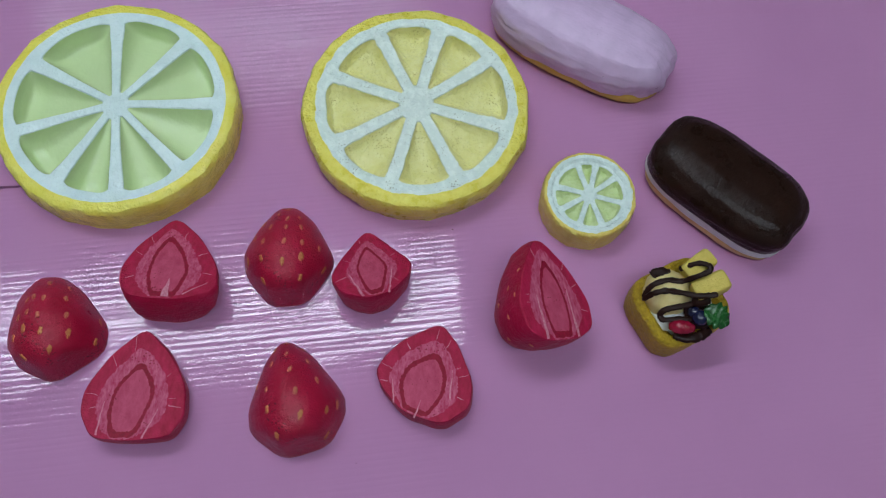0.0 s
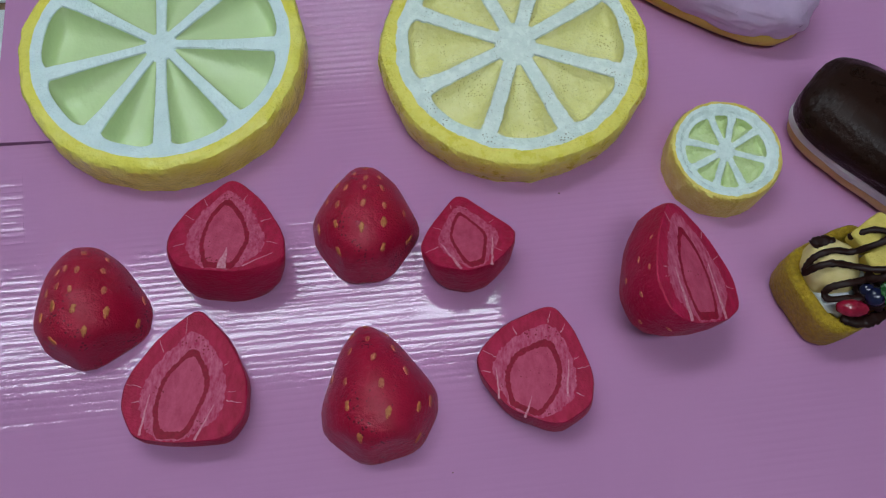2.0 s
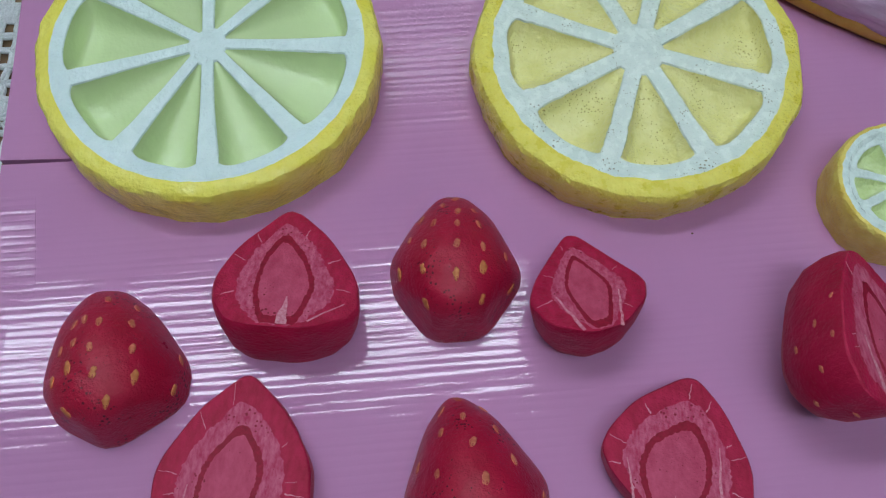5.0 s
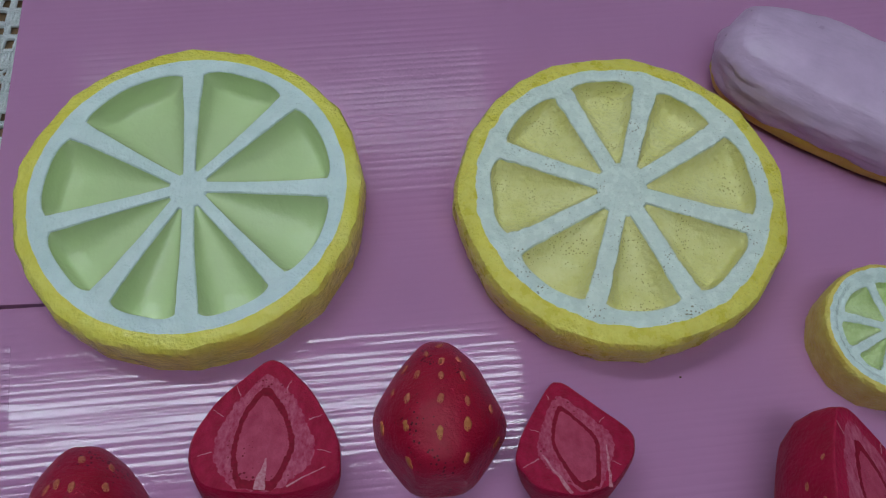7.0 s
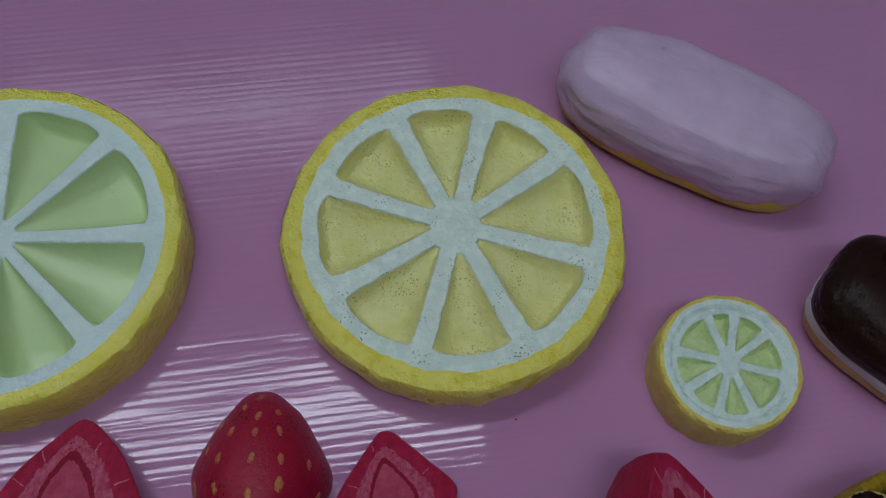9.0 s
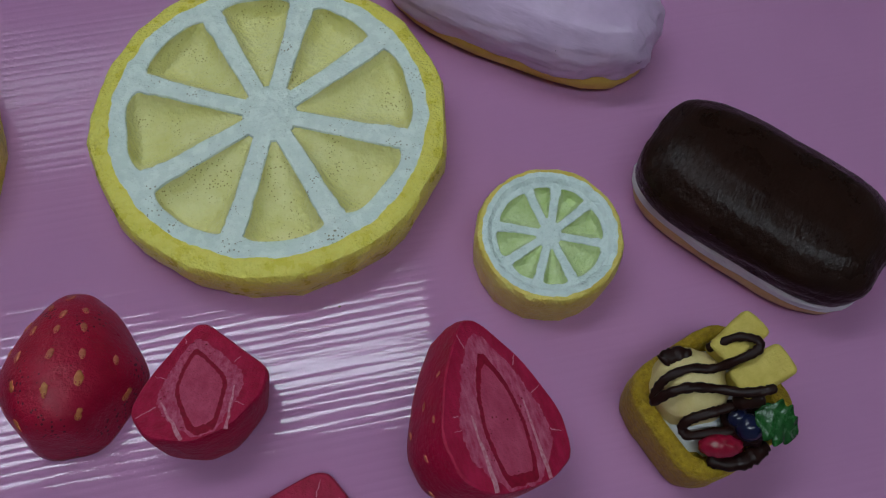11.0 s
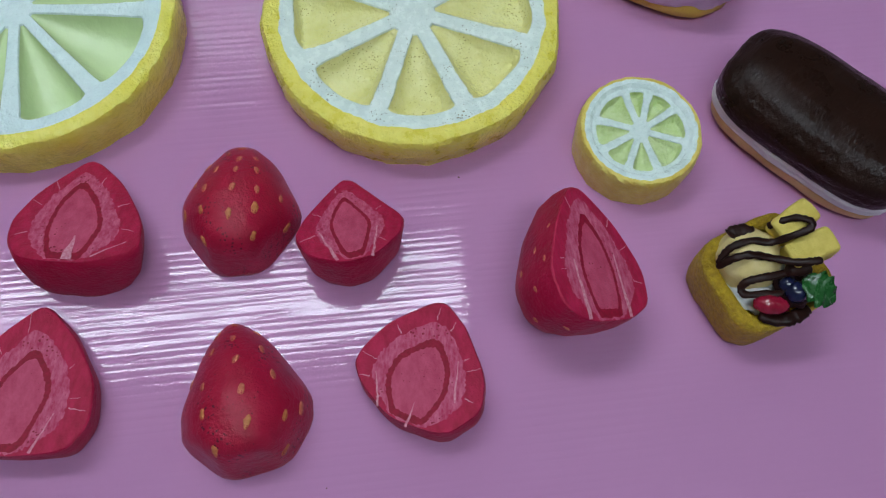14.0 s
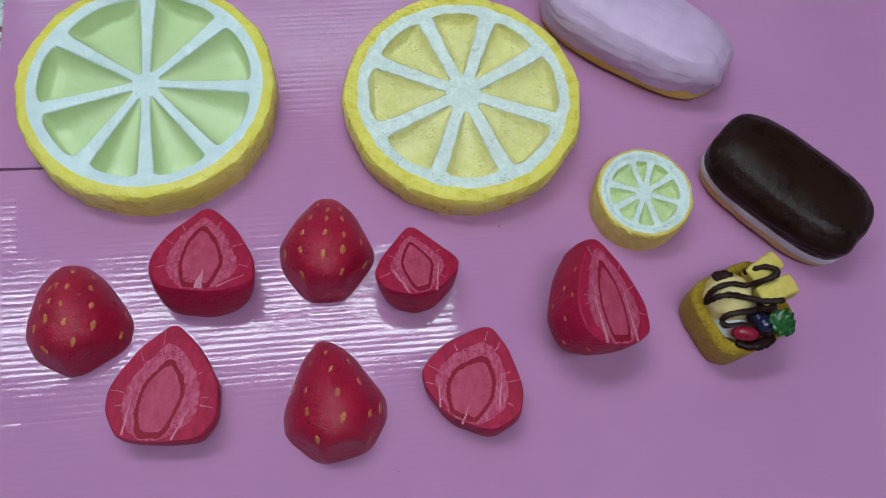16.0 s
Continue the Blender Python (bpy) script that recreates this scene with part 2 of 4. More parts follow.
def rounded_loop(corners, n=96, rounds=3):
    """A closed loop round the corners with its corners cut off, in n even steps."""
    pts = [Vector(c) for c in corners]
    for _ in range(rounds):
        cut = []
        for i, p in enumerate(pts):
            q = pts[(i + 1) % len(pts)]
            cut += [p.lerp(q, 0.17), p.lerp(q, 0.83)]
        pts = cut
    steps = [(pts[(i + 1) % len(pts)] - p).length for i, p in enumerate(pts)]
    total, out, i, run = sum(steps), [], 0, 0.0
    for k in range(n):
        s = total * k / n
        while run + steps[i] < s:
            run += steps[i]
            i += 1
        out.append(pts[i].lerp(pts[(i + 1) % len(pts)], (s - run) / steps[i]))
    return out


def inside(loop, a):
    """How far the loop reaches from the origin in the direction a."""
    d = Vector((math.cos(a), math.sin(a)))
    best = 0.0
    for i, p in enumerate(loop):
        q = loop[(i + 1) % len(loop)]
        e = q - p
        den = d.x * e.y - d.y * e.x
        if abs(den) < 1e-12:
            continue
        s = (p.x * e.y - p.y * e.x) / den
        u = (p.x * d.y - p.y * d.x) / den
        if -1e-6 <= u <= 1 + 1e-6 and s > best:
            best = s
    return best


def tube(bm, pts, radius, sides=8, flat=1.0):
    """A round cord along points; radius may be a list."""
    pts = [Vector(p) for p in pts]
    rs = radius if isinstance(radius, (list, tuple)) else [radius] * len(pts)
    rings = []
    for i, p in enumerate(pts):
        d = (pts[min(i + 1, len(pts) - 1)] - pts[max(i - 1, 0)]).normalized()
        s = d.cross(Vector((0, 0, 1)))
        s = s.normalized() if s.length > 1e-6 else Vector((1, 0, 0))
        u = s.cross(d)
        rings.append(ring(bm, [p + rs[i] * (math.cos(k * 2 * math.pi / sides) * s + flat * math.sin(k * 2 * math.pi / sides) * u)
                               for k in range(sides)]))
    for a, b in zip(rings, rings[1:]):
        strip(bm, a, b)
    bm.faces.new(rings[0])
    bm.faces.new(rings[-1][::-1])
    return bm


def curve_points(pts, n=8):
    """A smooth line through points."""
    p = [Vector(q) for q in pts]
    p = [2 * p[0] - p[1]] + p + [2 * p[-1] - p[-2]]
    out = []
    for i in range(1, len(p) - 2):
        for k in range(n):
            t = k / n
            a, b, c, d = p[i - 1:i + 3]
            out.append(0.5 * (2 * b + (c - a) * t + (2 * a - 5 * b + 4 * c - d) * t * t + (3 * b - a - 3 * c + d) * t ** 3))
    return out + [p[-2]]


def blob(bm, c, r, seed=0.0, rough=0.0, u=24, v=14, f=200):
    """A lumpy ellipsoid."""
    made = bmesh.ops.create_uvsphere(bm, u_segments=u, v_segments=v, radius=1.0)["verts"]
    for w in made:
        k = 1 + rough * noise.noise(Vector((w.co.x * 2.2 + seed, w.co.y * 2.2, w.co.z * 2.2)))
        w.co = Vector((c[0] + w.co.x * r[0] * k, c[1] + w.co.y * r[1] * k, c[2] + w.co.z * r[2] * k))
    return bm


# ---- the room round the table ----
def room():
    bm = bmesh.new()
    box(bm, -2.2, -2.0, FLOOR_Z - 0.1, 2.2, 3.0, FLOOR_Z)
    solid("floor", bm, FLOOR, "plain grey-brown floor under the table", "floor", "structure", smooth=False)
    bm = bmesh.new()
    box(bm, -2.2, -2.0, CEILING_Z, 2.2, 3.0, CEILING_Z + 0.1)
    solid("ceiling", bm, WALL, "plain pale ceiling with a row of long lamps", "ceiling", "structure", smooth=False)
    for name, x0, y0, x1, y1 in (("wall_north", -2.2, 3.0, 2.2, 3.1), ("wall_south", -2.2, -2.1, 2.2, -2.0),
                                 ("wall_west", -2.3, -2.1, -2.2, 3.1), ("wall_east", 2.2, -2.1, 2.3, 3.1)):
        bm = bmesh.new()
        box(bm, x0, y0, FLOOR_Z - 0.1, x1, y1, CEILING_Z + 0.1)
        solid(name, bm, WALL, "plain pale painted room wall", "wall", "structure", smooth=False)


def panel_lamp(x, y, glass, label, half=0.64, wide=0.11, turn=0.0):
    """A ceiling luminaire: a shallow white tray with rounded edges round one long glowing diffuser, and its end caps."""
    lamp = thing("ceiling_lamp", pose(x, y, CEILING_Z, 0, 0, turn), label, "ceiling lamp", "lamps on the ceiling")
    bm = bmesh.new()
    box(bm, -half - 0.02, -wide - 0.02, -0.04, half + 0.02, wide + 0.02, 0.0, 0.006)
    part("housing", bm, METAL, lamp)
    bm = bmesh.new()
    box(bm, -half, -wide, -0.056, half, wide, -0.0405, 0.005)
    part("diffuser", bm, glass, lamp, "glowing cool white diffuser")
    for side in (-1, 1):
        bm = bmesh.new()
        box(bm, min(side * half, side * (half + 0.018)), -wide, -0.058, max(side * half, side * (half + 0.018)), wide, -0.0405, 0.002)
        part("end_cap", bm, METAL, lamp)


def table():
    t = thing("table", pose(0.05, 0.08, FLOOR_Z), "brown wooden table under a lace cloth", "table")
    bm = bmesh.new()
    box(bm, -0.75, -0.50, 0.715, 0.75, 0.50, 0.746, 0.003)
    part("tabletop", bm, WOOD, t)
    for x in (-0.69, 0.69):
        for y in (-0.44, 0.44):
            bm = bmesh.new()
            box(bm, x - 0.03, y - 0.03, 0.0, x + 0.03, y + 0.03, 0.7149, 0.003)
            part("leg", bm, WOOD, t)


def lace_cloth():
    """Filet crochet: a net of doubled threads with filled squares and scalloped arches."""
    bm = bmesh.new()
    rng = random.Random(5)
    z = TABLE_Z - 0.0022
    cell = 0.0092

    def cord(pts, r):
        tube(bm, [(x, y, z + 0.0006 * rng.random()) for x, y in pts], r, 5)

    x0, y0, nx, ny = -0.375, -0.16, 20, 52
    jit = {(i, j): (x0 + i * cell + rng.uniform(-1, 1) * 0.0009, y0 + j * cell * 1.12 + rng.uniform(-1, 1) * 0.0009)
           for i in range(nx + 1) for j in range(ny + 1)}
    for i in range(nx + 1):
        for j in range(ny):
            a, b = jit[i, j], jit[i, j + 1]
            mid = ((a[0] + b[0]) / 2 + rng.uniform(-1, 1) * 0.0009, (a[1] + b[1]) / 2)
            cord((a, mid, b), 0.0013)
            cord(((a[0] + 0.0019, a[1]), (mid[0] + 0.0019, mid[1]), (b[0] + 0.0019, b[1])), 0.0011)
    for j in range(ny + 1):
        for i in range(nx):
            a, b = jit[i, j], jit[i + 1, j]
            cord((a, ((a[0] + b[0]) / 2, (a[1] + b[1]) / 2 + rng.uniform(-1, 1) * 0.0008), b), 0.0014)
            cord(((a[0], a[1] + 0.002), (b[0], b[1] + 0.002)), 0.0011)
    for i in range(nx):
        for j in range(ny):
            kind = (i * 3 + j * 2 + (j // 4)) % 7
            a, b, c, d = jit[i, j], jit[i + 1, j], jit[i + 1, j + 1], jit[i, j + 1]
            if kind in (0, 3):
                for k in range(1, 5):
                    u = k / 5
                    cord(((a[0] + (b[0] - a[0]) * u, a[1]), (d[0] + (c[0] - d[0]) * u, d[1])), 0.0012)
            elif kind == 5:
                cord((a, ((a[0] + c[0]) / 2 - 0.001, (a[1] + c[1]) / 2), c), 0.0009)
                cord((b, ((a[0] + c[0]) / 2 + 0.001, (a[1] + c[1]) / 2), d), 0.0009)
    solid("lace_tablecloth", bm, LACE, "white crochet lace tablecloth on the brown table", "tablecloth", "stuff")


def pink_board():
    """The board with its slit at the side, and the brown layer that shows under its edge."""
    board = thing("pink_board", pose(0, 0, 0), "glossy pink film-covered corrugated board lying on the lace cloth", "board")
    z0 = -0.0045
    edge = [(-0.2185, -0.075), (-0.2225, -0.030), (-0.2238, -0.004), (-0.2296, 0.0642), (-0.1700, 0.0702), (-0.1700, 0.0709),
            (-0.2310, 0.0668), (-0.2376, 0.1290), (-0.2530, 0.2628), (-0.2800, 0.5000), (0.62, 0.52), (0.66, -0.36), (-0.200, -0.36)]
    bm = bmesh.new()
    top = [bm.verts.new((x, y, 0.0)) for x, y in edge]
    low = [bm.verts.new((x, y, z0)) for x, y in edge]
    strip(bm, top, low)
    rim = [e for e in bm.edges if e.verts[0].co.z == e.verts[1].co.z == 0.0]
    bmesh.ops.triangle_fill(bm, use_beauty=True, edges=rim, normal=(0, 0, 1))
    part("film_cover", bm, FILM, board, smooth=False)
    for patch in ([(-0.2232, -0.0005), (-0.1990, 0.0005), (-0.2087, 0.0468), (-0.2272, 0.0462)], [(-0.2192, -0.066), (-0.2060, -0.064), (-0.2075, -0.020), (-0.2226, -0.022)]):
        bm = bmesh.new()
        low = ring(bm, [(x, y, 0.00005) for x, y in patch])
        high = ring(bm, [(x, y, 0.00012) for x, y in patch])
        strip(bm, low, high)
        bm.faces.new(high)
        part("clear_tape", bm, TAPE, board, "strip of clear glossy tape", smooth=False)
    bm = bmesh.new()
    edge2 = [(-0.2215, -0.075), (-0.2262, -0.004), (-0.2322, 0.0668), (-0.2395, 0.129), (-0.2555, 0.2628), (-0.283, 0.5), (0.62, 0.52),
             (0.66, -0.36), (-0.203, -0.36)]
    top = [bm.verts.new((x, y, z0 - 0.0002)) for x, y in edge2]
    low = [bm.verts.new((x, y, TABLE_Z)) for x, y in edge2]
    strip(bm, top, low)
    bm.faces.new(top)
    bm.faces.new(low[::-1])
    part("board_core", bm, BOARD, board, "bare brown board edge", smooth=False)


def specks():
    """A few loose crumbs on the film."""
    bm = bmesh.new()
    for x, y, r in ((0.1165, 0.040, 0.0005), (0.0525, -0.127, 0.0003)):
        blob(bm, (x, y, r * 0.6), (r * 1.3, r, r * 0.6), x * 50, 0.4, 8, 6)
    solid("crumbs", bm, BOARD, "tiny dark crumbs lying on the pink film", "crumbs", "stuff")


# ---- citrus slices ----
def citrus(m, r, h, ring_out, ring_in, spokes, half, hub, depth, mats, label, group, seed, wedge=2.2, sink=0.0, rag=0.006, flare=1.6, foot=0.984):
    """A carved foam slice: rind with its chamfer, white pith with spokes, and sunk pulp wedges. sink: how far the
    spokes lie below the ring; rag: how ragged the cuts are; flare: the spokes' widening towards the ring; foot: the scale at the base."""
    rind_mat, pith_mat, pulp_mat = mats
    slice_ = thing("citrus_slice", m, label, "fruit slice", group)
    rng = random.Random(seed)
    n = 240
    facets = sorted(2 * math.pi * (i + rng.uniform(-0.35, 0.35)) / 24 for i in range(24))
    cuts = [rng.uniform(-0.008, 0.010) for _ in facets]

    def carve(a, seed2):
        """The outline's scale: short straight knife cuts of uneven depth."""
        off = [abs((q - a + math.pi) % (2 * math.pi) - math.pi) for q in facets]
        return min((1 + c) / max(0.9, math.cos(d)) for d, c in zip(off, cuts) if d < 0.5) + 0.004 * noise.noise(Vector((math.cos(a) * 14, math.sin(a) * 14, seed2)))

    bm = bmesh.new()
    prof = [(ring_out, h, 0), (ring_out + (r - ring_out) * 0.5, h * 0.98, 0.5), (r * 0.972, h * 0.945, 0.9), (r * 0.988, h * 0.86, 1), (r * 0.995, h * 0.60, 1),
            (r * 0.994, h * 0.45, 1), (r * (0.4 * foot + 0.596), h * 0.3, 1), (r * (0.7 * foot + 0.298), h * 0.15, 1), (r * foot, 0.0, 1)]
    loops = []
    for k, (rr, z, share) in enumerate(prof):
        pts = []
        for i in range(n):
            a = 2 * math.pi * i / n
            w = 1 + (carve(a, seed + k * 0.6) - 1) * share + 0.006 * share * noise.noise(Vector((math.cos(a) * r * 160, math.sin(a) * r * 160, z * 160 + seed)))
            if not share:
                w = 1 + 1.3 * rag * noise.noise(Vector((math.cos(a) * 7, math.sin(a) * 7, seed + 5))) + 0.7 * rag * noise.noise(Vector((math.cos(a) * 26, math.sin(a) * 26, seed)))
            pts.append((rr * w * math.cos(a), rr * w * math.sin(a), z + (0.0007 * noise.noise(Vector((math.cos(a) * 9, math.sin(a) * 9, seed + k * 2))) if 0 < z < h else 0)))
        loops.append(ring(bm, pts))
    inner_edge = [v.co.copy() for v in loops[0]]
    for a, b in zip(loops, loops[1:]):
        strip(bm, a, b)
    bm.faces.new(loops[-1])
    part("rind", bm, rind_mat, slice_, sharp=28)

    hs = h - sink
    spokes = sorted(a % 360 for a in spokes)
    holes = []
    lip = 0.0011 * min(1.0, r / 0.06)
    for i, a0 in enumerate(spokes):
        a1 = spokes[(i + 1) % len(spokes)]
        if a1 <= a0:
            a1 += 360
        a0, a1 = radians(a0), radians(a1)
        am, span = (a0 + a1) / 2, a1 - a0
        r_in = max(hub, 1.25 * half / math.sin(span / 2))
        ro = ring_in * (1 + rng.uniform(-0.02, 0.015))
        wide = (rng.uniform(0.85, 1.15), rng.uniform(0.85, 1.15))
        nu, nv = 24, 30
        grid = []

        def spoke_half(v, side):
            """Half the spoke's width on one side, from the hub out: it flares towards the ring."""
            cut = noise.noise(Vector((v * 4.0, side * 7.0 + i * 3.1, seed))) + 0.5 * noise.noise(Vector((v * 15.0, side * 5.0, seed + i * 2.3)))
            return half * (1 + (flare * wide[side] - 1) * v ** 1.8) * (1 + 20 * rag * v * cut)

        for j in range(nv + 1):
            v = 1 - (1 - j / nv) ** 1.5
            row = []
            for k in range(nu + 1):
                u = 0.5 - 0.5 * math.cos(math.pi * k / nu)
                rr = r_in + (ro * (1 - 0.035 * abs(2 * u - 1) ** 6 + 1.2 * rag * noise.noise(Vector((u * 3.0 + i * 5, v, seed)))) - r_in) * v
                b0 = a0 + math.asin(min(0.9, spoke_half(v, 0) / rr))
                b1 = a1 - math.asin(min(0.9, spoke_half(v, 1) / rr))
                b = b0 + (b1 - b0) * u
                p = Vector((math.cos(b), math.sin(b))) * rr
                f = 1 - abs(2 * u - 1) ** wedge
                g = (min(1, v / 0.80)) ** 0.8 * min(1, (1 - v) / 0.07) ** 0.55
                z = hs - lip - depth * f * g + (0.0003 * f * g * wob(p.x, p.y, seed, 110) + 0.0003 * f * g * wob(p.x, p.y, seed, 330))
                row.append((p.x, p.y, z))
            grid.append(row)
        holes.append([*grid[0], *[row[-1] for row in grid[1:]], *grid[-1][-2::-1], *[row[0] for row in grid[-2:0:-1]]])
        bm = bmesh.new()
        vs = [[bm.verts.new(p) for p in row] for row in grid]
        for j in range(nv):
            for k in range(nu):
                bm.faces.new((vs[j][k], vs[j][k + 1], vs[j + 1][k + 1], vs[j + 1][k]))
        part("pulp_wedge", bm, pulp_mat, slice_)

    # the pith: a flat web with rounded lips down into the wedges
    bm = bmesh.new()
    edges = []
    rim = ring(bm, [(p.x, p.y, h) for p in inner_edge])
    if sink:
        lip_out = ring(bm, [(p.x * (ring_in * 1.17 / ring_out), p.y * (ring_in * 1.17 / ring_out), h) for p in inner_edge])
        lip_in = ring(bm, [(p.x * (ring_in * 1.09 / ring_out), p.y * (ring_in * 1.09 / ring_out), hs) for p in inner_edge])
        strip(bm, rim, lip_out)
        strip(bm, lip_out, lip_in)
        rim = lip_in
    for i in range(n):
        e = bm.edges.get((rim[i], rim[(i + 1) % n])) or bm.edges.new((rim[i], rim[(i + 1) % n]))
        edges.append(e)
    for pts in holes:
        low = ring(bm, pts)
        mid = Vector((sum(p[0] for p in pts) / len(pts), sum(p[1] for p in pts) / len(pts), 0))
        half_way, up = [], []
        for x, y, z in pts:
            d = (Vector((x, y, 0)) - mid).normalized()
            half_way.append((x + d.x * lip * 0.3, y + d.y * lip * 0.3, hs - lip * 0.35))
            up.append((x + d.x * lip * 0.9, y + d.y * lip * 0.9, hs))
        mids, ups = ring(bm, half_way), ring(bm, up)
        strip(bm, low, mids)
        strip(bm, mids, ups)
        for i in range(len(ups)):
            edges.append(bm.edges.get((ups[i], ups[(i + 1) % len(ups)])))
    bmesh.ops.triangle_fill(bm, use_beauty=True, edges=edges, normal=(0, 0, 1))
    part("pith", bm, pith_mat, slice_, sharp=32)
    return slice_


# ---- strawberries ----
def seed_mesh(mat, k):
    """A dab of paint with a torn outline."""
    bm = bmesh.new()
    blob(bm, (0, 0, 0), (0.0010, 0.0019, 0.0005), u=14, v=8)
    for v in bm.verts:
        v.co.x *= 1 + 0.55 * noise.noise(Vector((v.co.y * 1500, v.co.x * 900, k * 3.7)))
        v.co.y *= 1 + 0.40 * noise.noise(Vector((v.co.x * 1900, k * 5.1, 2.0)))
    return finish("seed", bm, mat)


SEEDS = ([seed_mesh(SEED_GOLD, k) for k in range(4)], [seed_mesh(SEED_ROSE, k + 4) for k in range(4)])


def berry_back(center, corners, peak, h, seeds, label, seed, size=1.0):
    """A half strawberry lying on its cut face, carved in flats, with painted seeds."""
    berry = thing("strawberry_half", pose(center[0], center[1], 0) @ Matrix.Diagonal((size, size, size, 1)), label, "strawberry", "strawberry pieces on the board")
    loop = rounded_loop(corners, 168, 2)
    top = Vector(peak)
    rng = random.Random(seed)
    n = 120
    reach = [inside([p - top for p in loop], 2 * math.pi * i / n) for i in range(n)]
    flats = []
    for i, c in enumerate(corners):
        d = Vector(corners[(i + 1) % len(corners)]) - Vector(c)
        if d.length > 0.008:
            out = Vector((d.y, -d.x)).normalized()
            out = out if out.dot(Vector(c) - top) > 0 else -out
            flats.append((out, out.dot(Vector(c)), 4.6 if out.y < -0.3 else 4.2))
    even = [sum(reach[(i + k) % n] for k in range(-9, 10)) / 19 for i in range(n)]

    def height(x, y):
        """A rounded dome over the outline: smooth on top, with the outline's flats towards its foot."""
        d = Vector((x, y)) - top
        f = (math.atan2(d.y, d.x) / (2 * math.pi) % 1.0) * n
        i, u = int(f) % n, f - int(f)
        sharp = reach[i] * (1 - u) + reach[(i + 1) % n] * u
        soft = even[i] * (1 - u) + even[(i + 1) % n] * u
        q = min(1.0, d.length / sharp)
        r = min(1.0, d.length / (soft + (sharp - soft) * q ** 2.5))
        power = 2.0 if d.y > 0 else 2.0 + 1.3 * min(1.0, -d.y / 0.015)
        z = h * max(0.0, 1 - r ** power) ** 0.62
        for out, reach_out, slope in flats:
            cut = 0.0012 + slope * (reach_out - out.x * x - out.y * y)
            blend = max(0.0, 1 - abs(z - cut) / 0.0016)
            z = min(z, cut) - 0.0004 * blend * blend
        return z + 0.0006 * (1 - q) * wob(x, y, seed, 120) + 0.0003 * (1 - q) * wob(y, x, seed, 330)

    bm = bmesh.new()
    rings = [ring(bm, [(p.x, p.y, 0.0) for p in loop])]
    for s in [0.998, 0.99, *(0.98 - 0.032 * i for i in range(30))]:
        pts = [top + (p - top) * s for p in loop]
        rings.append(ring(bm, [(p.x, p.y, max(0.0002, height(p.x, p.y))) for p in pts]))
    tip = bm.verts.new((top.x, top.y, height(top.x, top.y)))
    for i in range(168):
        bm.faces.new((tip, rings[-1][i], rings[-1][(i + 1) % 168]))
    for a, b in zip(rings, rings[1:]):
        strip(bm, a, b)
    bm.faces.new(rings[0])
    part("body", bm, BERRY, berry)
    for k, (x, y) in enumerate(seeds):
        z = height(x, y)
        if z < 0.003:
            continue
        e = 0.0012
        nrm = Vector((height(x - e, y) - height(x + e, y), height(x, y - e) - height(x, y + e), 2 * e)).normalized()
        yy = Vector((rng.uniform(-0.25, 0.25) + x * 8, 1, 0))
        xx = yy.cross(nrm).normalized()
        yy = nrm.cross(xx)
        ob = new("seed", SEEDS[0 if y < -0.003 else 1][k % 4])
        ob.parent = berry
        s = 1.25 + 0.35 * rng.random() + (0.25 if y < 0 else 0.0)
        ob.matrix_basis = Matrix.Translation((x, y, z + 0.0001)) @ Matrix((xx, yy, nrm)).transposed().to_4x4() @ Matrix.Diagonal((s, s, 1, 1))
    return berry


